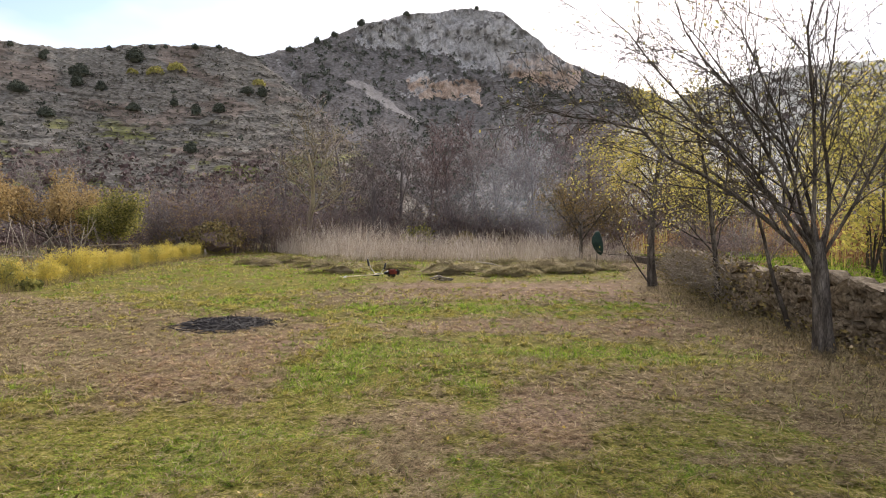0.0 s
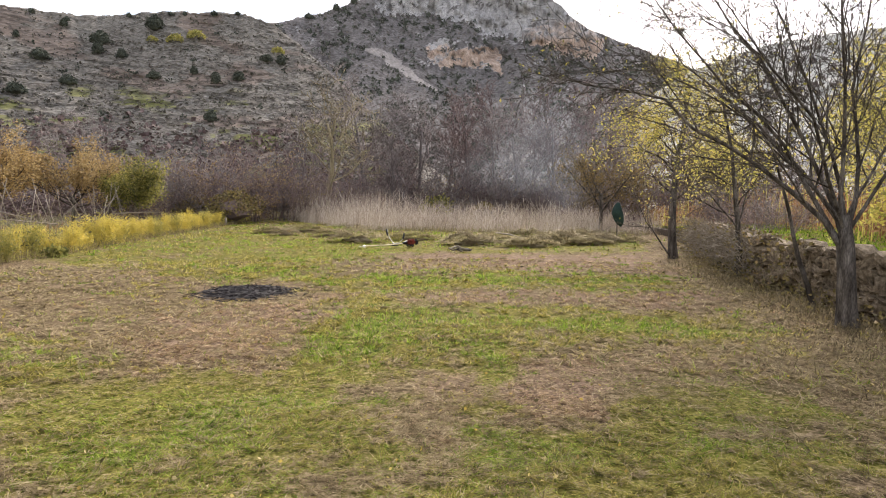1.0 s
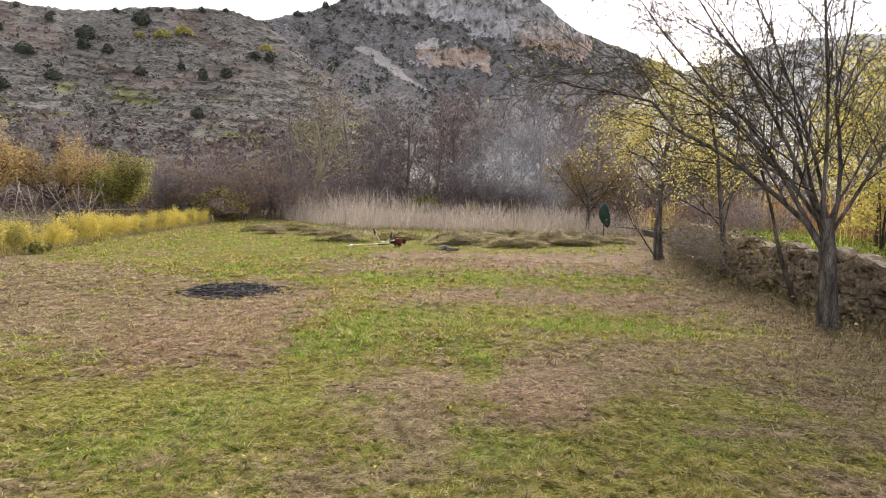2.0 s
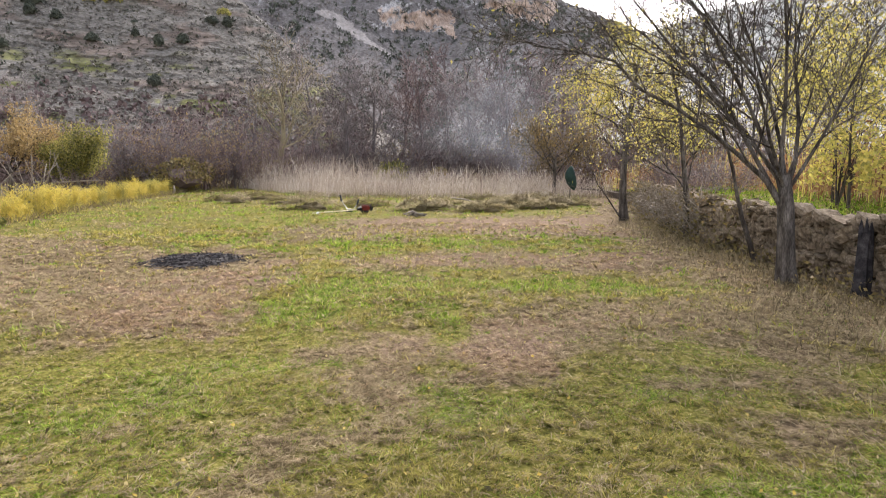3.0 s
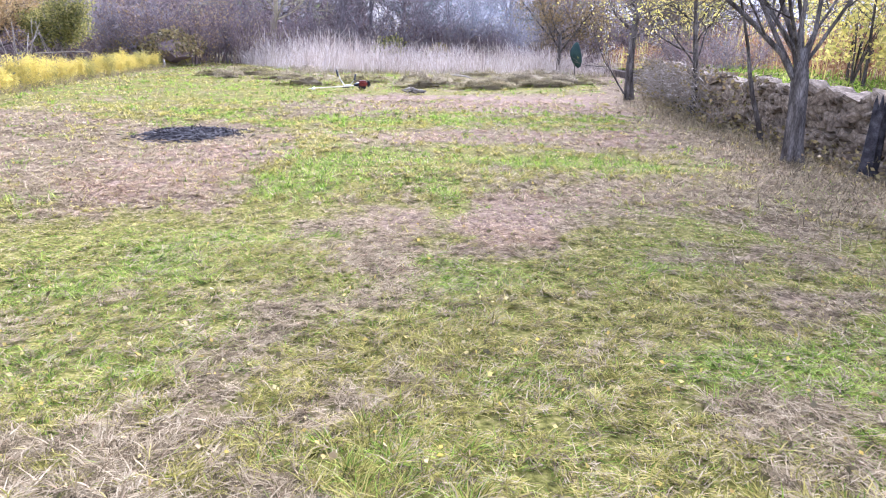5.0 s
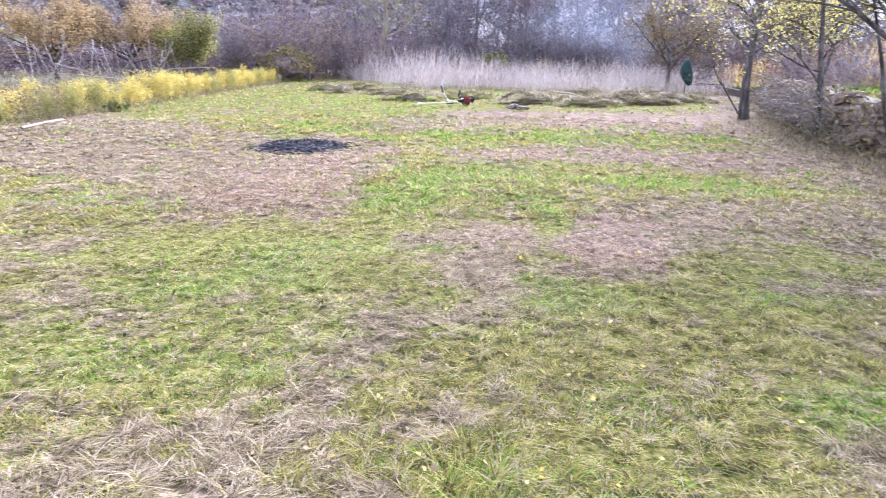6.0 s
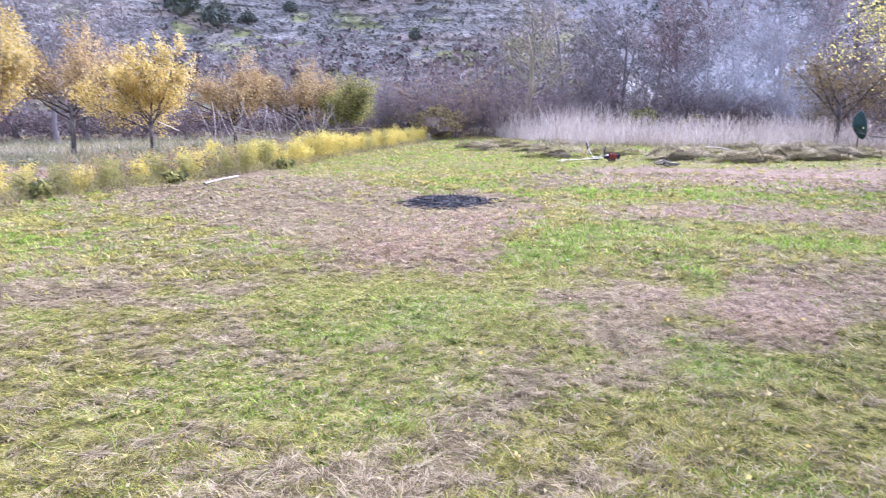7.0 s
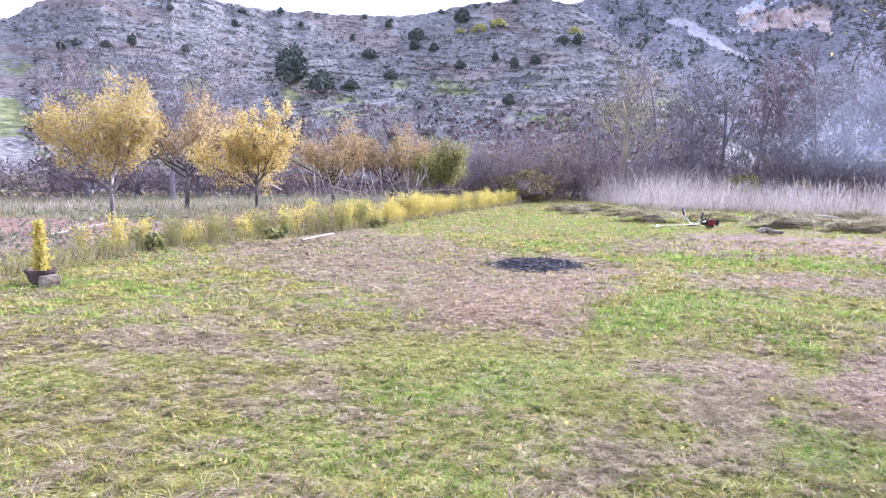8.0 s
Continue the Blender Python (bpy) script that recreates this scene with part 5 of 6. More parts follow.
rs = np.random.RandomState(9)
for name, count, r0, r1, power, joints in (("near", 130000, 1.5, 5.5, 1.1, 2), ("nap", 330000, 1.5, 8.5, 1.15, 1), ("mid", 250000, 6.5, 18.0, 1.3, 1), ("far", 120000, 17.5, 46.0, 1.2, 1)):
    x, y, r = meadow_points(count, r0, r1, power, rs)
    # tufts: every blade moves to one of its neighbourhood's roots
    cell = 0.10 * np.maximum(1, r / 5)
    cell = 2.0 ** np.round(np.log2(cell))
    ix, iy = np.floor(x / cell), np.floor(y / cell)
    cx, cy = (ix + hash2(ix, iy, 3)) * cell, (iy + hash2(ix, iy, 4)) * cell
    pull = np.where(rs.uniform(0, 1, len(x)) < 0.55, 0.6, 0.05)
    x, y = x + (cx - x) * pull, y + (cy - y) * pull
    # the mower has combed the grass: it lies one way here and another there
    comb = 6.28 * 2 * fbm(x * 0.7, y * 0.7, 18, 3) + (hash2(ix, iy, 13) - 0.5) * 2.2 + rs.normal(0, 0.55, len(x))
    out = np.where(rs.uniform(0, 1, len(x)) < 0.42, comb, rs.uniform(0, 6.28, len(x)))
    vigour = 0.6 + (0.7 - 0.3 * step01(r, 5, 10)) * hash2(ix, iy, 5) ** 1.5
    keep = hash2(ix, iy, 12) > 0.07
    x, y, r, ix, iy, out, vigour = (q[keep] for q in (x, y, r, ix, iy, out, vigour))
    dry, rust, plough = meadow_cover(x, y)
    z = meadow_z(x, y)
    pick = rs.uniform(0, 1, len(x))
    clump = vnoise(x * 3.1, y * 3.1, 7)
    wide = 0.0040 * np.maximum(1, r / 4.5) ** 1.1 * rs.uniform(0.5, 1.4, len(x))
    tall = (0.036 + 0.03 * clump) * vigour * rs.uniform(0.6, 1.5, len(x)) * np.maximum(1, r / 13) ** 0.5 * (0.8 if name == "nap" else 1.0)
    tuft = np.clip((vnoise(x * 1.7 + 3, y * 1.7, 8) - 0.6) * 4, 0, 1)
    # farther off, whole tufts are of one kind
    whole = name in ("mid", "far")
    one = hash2(ix, iy, 21) if whole else rs.uniform(0, 1, len(x))
    two = hash2(ix, iy, 22) if whole else rs.uniform(0, 1, len(x))
    share = dry + (clump - 0.5) * 0.35 + (hash2(ix, iy, 6) - 0.5) * (0.8 if whole else 0.6)
    rich = patches(LUSH, x, y)
    green = pick > 0.20 + 0.76 * step01(share - 0.2 * rich, 0.15, 0.75)
    lush = green & (one < 0.18 + 0.8 * rich + 0.6 * step01(vnoise(x * 1.1 + 5, y * 1.1, 27), 0.5, 0.85))
    green &= ~lush
    pink = ~green & ~lush & (two < 0.06 + rust * 0.85)
    straw = ~green & ~lush & ~pink & (rs.uniform(0, 1, len(x)) < 0.95)
    if whole:
        # seen at a flat angle, only what stands up tells
        wide, tall = wide * 1.5, tall * 1.45
    for sel, mat, obname, label, lie, stretch in (
            (green, GRASS, "green_grass", "short green meadow grass, combed flat by mowing", 0.86, 1.3 + 0.5 * tuft),
            (lush, LUSH_GRASS, "lush_grass", "lush green grass patches in the meadow", 0.74, 1.25 + 0.5 * tuft),
            (straw, STRAW, "dry_grass", "mown dry straw-coloured grass lying on the meadow", 0.98, 1.6 + 0 * tuft),
            (pink, RUSTSTRAW, "mown_grass", "reddish brown mown grass on the meadow", 0.95, 1.0 + 0 * tuft)):
        if sel.sum() > 10:
            tagged(new(obname, blades(obname, x[sel], y[sel], z[sel] + (0.004 + 0.02 * rs.uniform(0, 1, sel.sum()) if lie > 0.8 else 0), (tall * stretch)[sel], wide[sel], lie * ((0.8 if lie < 0.9 else 0.92) if whole else 1.0), mat, rs, joints=joints, way=out[sel])), label, "grass", kind="stuff")

# longer straws lying about near the path
x, y, r = meadow_points(120000, 1.5, 12.0, 1.2, rs)
dry, rust, plough = meadow_cover(x, y)
ok = rs.uniform(0, 1, len(x)) < 0.10 + 0.28 * step01(dry, 0.3, 0.9)
x, y, r = x[ok], y[ok], r[ok]
tagged(new("straw_litter", blades("straw_litter", x, y, meadow_z(x, y) + 0.012 + rs.uniform(0, 0.02, len(x)), rs.uniform(0.06, 0.18, len(x)), 0.0022 * np.maximum(1, r / 4), 0.97, STRAW, rs, bend=0.15)),
       "long dry straws lying on the meadow", "straw", kind="stuff")

# fallen leaves
x, y, r = meadow_points(1700, 1.6, 16.0, 1.5, rs)
pos = np.stack([x, y, meadow_z(x, y) + 0.035], 1)
half = len(x) * 2 // 3
tagged(new("fallen_leaves", leaf_mesh("fallen_leaves", pos[:half], 0.024 * np.maximum(1, r[:half] / 8), YELLOW_LEAF, rs, narrow=0.8)), "small pale yellow leaves fallen on the grass", "leaves", kind="stuff")
tagged(new("fallen_leaves", leaf_mesh("fallen_leaves", pos[half:], 0.035 * np.maximum(1, r[half:] / 8), DULL_LEAF, rs, narrow=0.8)), "small brown leaves fallen on the grass", "leaves", kind="stuff")


def tall_grass(name, label, x, y, z, h, width, mat, rs, lean=0.14, heads=0.0):
    n = len(x)
    a = rs.uniform(0, 6.28, n)
    t = np.abs(rs.normal(0, lean, n))
    out = np.stack([np.cos(a) * t + 0.05, np.sin(a) * t, np.ones(n)], 1)
    base = np.stack([x, y, z], 1)
    side = unit(np.stack([np.cos(a + 1.2), np.sin(a + 1.2) * 0.4, 0 * a], 1))
    W = width[:, None] * 0.5
    mid, tip = base + out * h[:, None] * 0.6, base + out * h[:, None] * np.array((1.25, 1.25, 1.0))
    w2 = W * np.where(rs.uniform(0, 1, n) < heads, 2.2, 0.8)[:, None]
    v = np.stack([base - side * W, base + side * W, mid - side * W * 0.8, mid + side * W * 0.8, tip - out * h[:, None] * 0.14 - side * w2, tip - out * h[:, None] * 0.14 + side * w2, tip], 1)
    i = np.arange(n)[:, None] * 7
    f = np.concatenate([i + (0, 1, 3), i + (0, 3, 2), i + (2, 3, 5), i + (2, 5, 4), i + (4, 5, 6)], 1).reshape(-1, 3)
    return tagged(new(name, mesh_np(name, v.reshape(-1, 3), f, mat)), label, "grass", kind="stuff")


# ---- the reed bed and rough edges ----
def reed_edge(x):
    return np.interp(x, (-12, -9, -4.8, -1.3, 2.1, 5.7, 8, 12), (47, 41, 34.5, 33.5, 32, 31.0, 32, 33))


n = 23000
x = rs.uniform(-12.5, 11.5, n)
y = reed_edge(x) + (rs.uniform(0, 1, n) ** 1.4) * 17 + (fbm(x * 0.8, x * 0, 15) - 0.5) * 2.5
h = (0.85 + 0.6 * step01(-x, -1, 6) + (fbm(x * 0.9, y * 0.9, 16) - 0.5) * 1.6) * (0.4 + 1.1 * rs.uniform(0, 1, n) ** 2.2) * (0.55 + 0.45 * step01(y - reed_edge(x), -0.5, 3))
tall_grass("reed_bed", "tall dead pale reeds and grasses at the meadow's end", x, y, meadow_z(x, y), h, rs.uniform(0.004, 0.012, n), REED, rs, lean=0.48, heads=0.4)
n = 2200
x = rs.uniform(-7, 10.5, n)
y = reed_edge(x) - 1.6 + rs.uniform(0, 2.4, n)
tall_grass("uncut_grass", "uncut yellowish green grass in front of the reeds", x, y, meadow_z(x, y), rs.uniform(0.06, 0.26, n), np.full(n, 0.014), hay_mat, rs, lean=0.45)
n = 9000
y = rs.uniform(2.5, 19, n)
x = wall_x(y) - 0.12 - np.abs(rs.normal(0, 0.5, n)) * (1 + 1.2 * step01(10 - y, 0, 3))
tall_grass("dry_verge_grass", "dry beige grass along the foot of the wall", x, y, meadow_z(x, y), rs.uniform(0.04, 0.13, n), np.full(n, 0.007), VERGE, rs, lean=1.3)
n = 9000
y = 2.0 + rs.uniform(0, 1, n) ** 1.2 * 50
x = verge_x(y) - np.abs(rs.normal(0, 1.1, n)) + 0.35
tall_grass("verge_grass", "rough fading grass along the fennel bank", x, y, meadow_z(x, y), rs.uniform(0.06, 0.28, n), np.full(n, 0.009), VERGE, rs, lean=0.8)
n = 5000
y = 4 + rs.uniform(0, 1, n) ** 1.2 * 45
x = verge_x(y) - np.abs(rs.normal(0, 1.0, n))
tall_grass("verge_weeds", "dull green weeds along the fennel bank", x, y, meadow_z(x, y), rs.uniform(0.06, 0.3, n), np.full(n, 0.016), FENNEL_DULL, rs, lean=0.9)
n = 16000
a, r = np.radians(rs.uniform(-75, -24, n)), rs.uniform(20, 54, n)
x, y = r * np.sin(a), r * np.cos(a)
ok = (x < verge_x(y) - 1.5) & (meadow_cover(x, y)[2] < 0.4)
x, y = x[ok], y[ok]
pale = (fbm(x * 0.15, y * 0.3, 19) > 0.6) & (np.hypot(x, y) > 30)
tall_grass("orchard_grass", "pale rough grass under the fruit trees", x[pale], y[pale], meadow_z(x[pale], y[pale]), rs.uniform(0.12, 0.4, pale.sum()), np.full(pale.sum(), 0.02), REED, rs, lean=0.3)
dull = ~pale
tall_grass("orchard_grass", "dull rough grass under the fruit trees", x[dull], y[dull], meadow_z(x[dull], y[dull]), rs.uniform(0.12, 0.5, dull.sum()), np.full(dull.sum(), 0.02), WEED, rs, lean=0.4)
n = 10000
y = rs.uniform(3, 34, n)
x = wall_x(y) + 0.5 + rs.uniform(0, 1, n) ** 1.3 * 4.2
tall_grass("terrace_grass", "bright green grass on the terrace", x, y, terrace_z(x, y), rs.uniform(0.02, 0.07, n), np.full(n, 0.024), LUSH_GRASS, rs, lean=0.9)

# rusty dead stalks on the terrace
n = 2200
y = 6 + 32 * rs.uniform(0, 1, n) ** 1.3
x = wall_x(y) + 2.3 + rs.uniform(0, 1, n) ** 1.3 * 5 - 1.6 * step01(y, 20, 30)
h = rs.uniform(0.4, 1.0, n) * (0.05 + 2.2 * fbm(x * 0.7, y * 0.5, 23))
z = terrace_z(x, y)
tall_grass("green_stalks", "thin yellow-green stalks among the dead ones", x[:600] - 0.4, y[:600], terrace_z(x[:600], y[:600]), h[:600] * 1.3, rs.uniform(0.008, 0.018, 600), LIME_LEAF, rs, lean=0.15)
tall_grass("dead_stalks", "upright reddish-brown dead stalks on the terrace", x, y, z, h, rs.uniform(0.006, 0.016, n), RUST_LEAF, rs, lean=0.16)
k = rs.randint(0, n, 16000)
pos = np.stack([x[k], y[k], z[k] + h[k] * rs.uniform(0.2, 1, len(k))], 1) + rs.normal(0, 0.22, (len(k), 3))
tagged(new("dead_leaves", leaf_mesh("dead_leaves", pos, 0.13, RUST_LEAF, rs, narrow=0.4, droop=0.6)), "withered rusty leaves on the dead stalks", "weeds", kind="stuff")

# brambles over the far half of the wall
twig = Buf()
for k in range(2300):
    y = 12.8 + 8 * rs.uniform(0, 1) ** 0.8
    p = np.array((wall_x(y) - rs.uniform(-0.35, 0.4), y, rs.uniform(0.0, 0.85)))
    d = np.array((rs.normal(-0.25, 0.5), rs.normal(0, 0.5), rs.uniform(0.2, 1)))
    L = rs.uniform(0.25, 0.7)
    tube(twig, [p, p + d * L * 0.5, p + d * L + np.array((0, 0, -0.25 * L))], [0.007, 0.006, 0.003], 3)
tagged(new("bramble_tangle", twig.mesh("bramble_tangle", CANE)), "dry grey bramble tangle over the wall", "brambles", kind="stuff")
pos = np.stack([0 * rs.uniform(0, 1, 2600), rs.uniform(11, 24, 2600), rs.uniform(0.05, 1.05, 2600)], 1)
pos[:, 0] = wall_x(pos[:, 1]) + rs.normal(-0.05, 0.22, 2600)
tagged(new("bramble_leaves", leaf_mesh("bramble_leaves", pos, 0.07, DULL_LEAF, rs, narrow=0.7)), "withered bramble leaves over the wall", "brambles", kind="stuff")
pos = np.stack([0 * rs.uniform(0, 1, 1600), rs.uniform(6.2, 22, 1600), rs.uniform(0.02, 0.45, 1600) ** 1.5], 1)
pos[:, 0] = wall_x(pos[:, 1]) - np.abs(rs.normal(0, 0.3, 1600)) - 0.02
tagged(new("wall_foot_leaves", leaf_mesh("wall_foot_leaves", pos, 0.06, DULL_LEAF, rs, narrow=0.7)), "brown dead leaves caught at the foot of the wall", "leaves", kind="stuff")


# ---- fennel bank ----
def fennel(seed, h, mat, label):
    rs = np.random.RandomState(seed)
    stem, plume = Buf(), []
    for k in range(9):
        a, s = rs.uniform(0, 6.28), rs.uniform(0, 0.5)
        top = np.array((math.cos(a) * s, math.sin(a) * s, 1)) * h * rs.uniform(0.6, 1.0)
        mid = top * 0.5 + rs.normal(0, 0.02, 3)
        tube(stem, [top * 0, mid, top], [0.008, 0.006, 0.003], 3)
        for q in range(62):
            f = rs.uniform(0.15, 1.0) ** 0.8
            plume.append(top * f + rs.normal(0, 0.10 * (1.2 - f * 0.6), 3))
    t = thing("fennel_plant", pose(0, 0, -60), label, "plant", "fennel along the bank")
    part("stalk", stem.mesh("stalk", mat), mat, t)
    pos = np.maximum(np.array(plume), (-9, -9, 0.02))
    part("foliage", leaf_mesh("foliage", pos, 0.09, mat, rs, narrow=0.15), mat, t)
    return t


fennels = [fennel(61, 0.85, FENNEL, "feathery bright yellow fennel on the bank"), fennel(62, 0.7, FENNEL, "yellow feathery fennel plant on the bank"),
           fennel(63, 0.75, FENNEL_DULL, "fading dull yellow fennel on the bank"), fennel(64, 1.0, FENNEL, "tall bright yellow fennel on the bank")]
k = 0
y = 8.6
while y < 52:
    kind = (0, 1, 3, 2, 1, 0)[k % 6] if y > 17 else (2, 0, 2, 2, 1, 2)[k % 6]
    place(fennels[kind], used, float(verge_x(y)) - 0.35 + rs.uniform(-0.75, 0.3), y, rs.uniform(0, 360), (lambda s: (s * 1.2, s * 1.1, s * rs.uniform(0.8, 1.3)))(rs.uniform(0.6, 1.2)))
    if rs.uniform() < (0.75 if y > 17 else 0.3):
        place(fennels[(kind + 1) % 3], used, float(verge_x(y)) - 1.0 + rs.uniform(-0.4, 0.3), y + 0.2, rs.uniform(0, 360), rs.uniform(0.7, 1.2))
    y += (0.24 if y > 17 else 0.5) + rs.uniform(0, 0.35)
    k += 1


# ---- bean canes ----
def cane(length, r):
    b = Buf()
    tube(b, [(0, 0, 0), (0.012, 0, length * 0.35), (-0.01, 0.01, length * 0.7), (0.02, 0, length)], [r, r * 0.95, r * 0.85, r * 0.6], 6)
    me = b.mesh("cane", CANE, True)
    return tagged(new("cane", me), "weathered pale cane leaning in the bean rows", "cane", "canes of the bean rows")


canes, first = [cane(2.3, 0.016), cane(2.0, 0.014)], [True, True]
for k in range(34):
    y = 17.5 + 12.5 * (k + rs.uniform(0, 0.8)) / 34
    x = float(verge_x(y)) - 1.7 - rs.uniform(0, 1.6)
    m = pose(x, y, gz(x, y) - 0.05, rs.uniform(-36, 36), rs.uniform(-40, 34), rs.uniform(0, 360))
    c = canes[k % 2]
    if first[k % 2]:
        c.matrix_world, first[k % 2] = m, False
    else:
        copy_thing(c, m)
for k, (x, y, z, rx, rz, L) in enumerate([(-13.2, 18.2, 1.25, 96, 60, 1.0), (-12.9, 20.8, 0.75, 84, -50, 0.9), (-13.4, 25.0, 1.0, 88, 75, 1.1), (-13.6, 16.2, 1.15, 80, 20, 0.9)]):
    c = copy_thing(canes[1], pose(x, y, z, rx, 0, rz))
    c.scale = (1.6, 1.6, L)
    tagged(c, "pale broken branch lying across the bean canes")

# weeds among the canes
n = 2600
y = rs.uniform(13, 30, n)
x = verge_x(y) - 1.0 - rs.uniform(0, 2.6, n)
tall_grass("bean_row_weeds", "dark withered weeds under the bean canes", x, y, meadow_z(x, y), rs.uniform(0.2, 0.75, n), np.full(n, 0.014), RUST_LEAF, rs, lean=0.3)
n = 9000
y = rs.uniform(6, 26, n)
x = verge_x(y) - 0.3 - rs.uniform(0, 2.6, n)
pos = np.stack([x, y, meadow_z(x, y) + 1.25 * fbm(x * 1.2, y * 1.2, 37) * rs.uniform(0, 1.1, n)], 1)
tagged(new("bank_weeds", leaf_mesh("bank_weeds", pos, 0.10, WEED, rs, narrow=0.3)), "tangled grey-green weeds on the bank", "weeds", kind="stuff")


# ---- burnt patch ----
burn = thing("burnt_heap", pose(-3.7, 11.2, gz(-3.7, 11.2)), "low black heap of charred twigs and ash on the grass", "burnt heap")
u = np.linspace(0, 1, 9)
a = np.linspace(0, 2 * np.pi, 41)[:-1]
U, AA = np.meshgrid(u, a, indexing="ij")
edge = 0.80 + (fbm(np.cos(AA) * 4 + 4, np.sin(AA) * 4, 121) - 0.5) * 1.5
bx, by = U * edge * 0.84 * np.cos(AA), U * edge * 0.84 * np.sin(AA)
bz = 0.06 * (1 - U**2) + (fbm(bx * 6, by * 6, 122) - 0.5) * 0.05 * (1 - U**4) - 0.02 * U**4
i, j = np.meshgrid(np.arange(8), np.arange(40), indexing="ij")
f = np.stack([i * 40 + j, (i + 1) * 40 + j, (i + 1) * 40 + (j + 1) % 40, i * 40 + (j + 1) % 40], -1).reshape(-1, 4)
part("ash_bed", mesh_np("ash_bed", np.stack([bx, by, bz], -1).reshape(-1, 3), f, ASH, True), ASH, burn)
b = Buf()
for k in range(480):
    a, s = rs.uniform(0, 6.28), rs.uniform(0, 1) ** 0.55 * rs.uniform(0.8, 1.3)
    p = np.array((math.cos(a) * s * 0.84, math.sin(a) * s * 0.82, 0.02 + 0.07 * max(0, 1 - s * s)))
    d = unit(np.array((rs.normal(), rs.normal(), rs.normal(0, 0.25)))) * rs.uniform(0.06, 0.22)
    tube(b, [p - d / 2, p + d / 2 + rs.normal(0, 0.01, 3)], [rs.uniform(0.005, 0.013), 0.005], 4)
tagged(part("charred_brush", b.mesh("charred_brush", CHAR), CHAR, burn), kind="stuff")


# ---- hay heaps ----
def hay_heap(seed, w, d, h, mat, label, under):
    rs = np.random.RandomState(seed)
    t = thing("hay_heap", pose(0, 0, -60), label, "hay heap", "heaps of cut grass before the reeds")
    bm = bmesh.new()
    bmesh.ops.create_icosphere(bm, subdivisions=3, radius=1)
    for v in bm.verts:
        k = 0.8 + 0.35 * noise.noise(v.co * 2.1 + Vector((seed, 0, 0)))
        v.co = Vector((v.co.x * w / 2 * k * 0.78, v.co.y * d / 2 * k * 0.78, max(-0.02, v.co.z) * h * 0.5 * k))
    part("core", bm, under, t)
    n = 1700
    a, s = rs.uniform(0, 6.28, n), rs.uniform(0, 1, n) ** 0.55
    x, y = np.cos(a) * s * w / 2 * 1.3, np.sin(a) * s * d / 2 * 1.3
    z = h * np.sqrt(np.maximum(0, 1 - s**2)) * (0.3 + 0.95 * vnoise(x * 3.5, y * 3.5, seed)) + rs.uniform(0, 0.05, n)
    part("loose_hay", blades("loose_hay", x, y, z, rs.uniform(0.18, 0.5, n), np.full(n, 0.02), 0.92, mat, rs, bend=0.5), mat, t)
    return t


h1 = hay_heap(71, 2.0, 1.4, 0.62, hay_mat, "heap of dry grey cut grass", VERGE)
h2 = hay_heap(72, 1.6, 1.1, 0.45, hay_mat, "heap of dull yellowish cut grass", VERGE)
h3 = hay_heap(73, 2.2, 0.9, 0.36, green_hay, "long low swath of cut grass", VERGE)
for k, (h, x, y, turn, s) in enumerate([(h1, -3.9, 24.7, 0, 0.9), (h2, 0.25, 23.6, 0, 0.95), (h2, 4.0, 25.8, 60, 1.0), (h3, 2.4, 22.9, 20, 0.8), (h3, 6.2, 25.8, -10, 0.75), (h1, -7.75, 28.9, 80, 0.65),
                                        (h3, -7.6, 32.0, 30, 0.9), (h3, -5.6, 28.5, 0, 0.7), (h3, 3.0, 28.2, -15, 0.9), (h2, 5.2, 28.0, 0, 0.9),
                                        (h3, 4.6, 24.0, 10, 0.7), (h3, -9.0, 31.0, 60, 0.7), (h1, 2.9, 24.6, 130, 0.5),
                                        (h3, 1.2, 25.4, 12, 0.8), (h3, 3.4, 24.9, -20, 0.85), (h2, 5.4, 25.2, 40, 0.75), (h3, -1.9, 26.4, 5, 0.8), (h3, 4.8, 27.2, 8, 0.9), (h2, 2.0, 23.9, 75, 0.6)]):
    place(h, used, x, y, turn, s, gz(x, y) + 0.04)

# ---- brushcutter ----
bc = thing("brushcutter", pose(-1.85, 22.1, gz(-1.85, 22.1) + 0.03, 0, 0, 24), "red and black petrol brushcutter lying on the grass", "brushcutter")


def rod(name, pts, radii, mat, parent, label="", sides=8):
    b = Buf()
    tube(b, pts, radii, sides)
    return part(name, b.mesh(name, mat, True), mat, parent, label)


def block(name, size, at, mat, parent, bevel=0.02, label="", turn=(0, 0, 0)):
    bm = bmesh.new()
    bmesh.ops.create_cube(bm, size=1)
    bmesh.ops.scale(bm, vec=size, verts=bm.verts)
    bmesh.ops.bevel(bm, geom=bm.edges[:], offset=bevel, segments=2, affect="EDGES")
    bmesh.ops.transform(bm, matrix=pose(*at, *turn), verts=bm.verts)
    return part(name, bm, mat, parent, label)


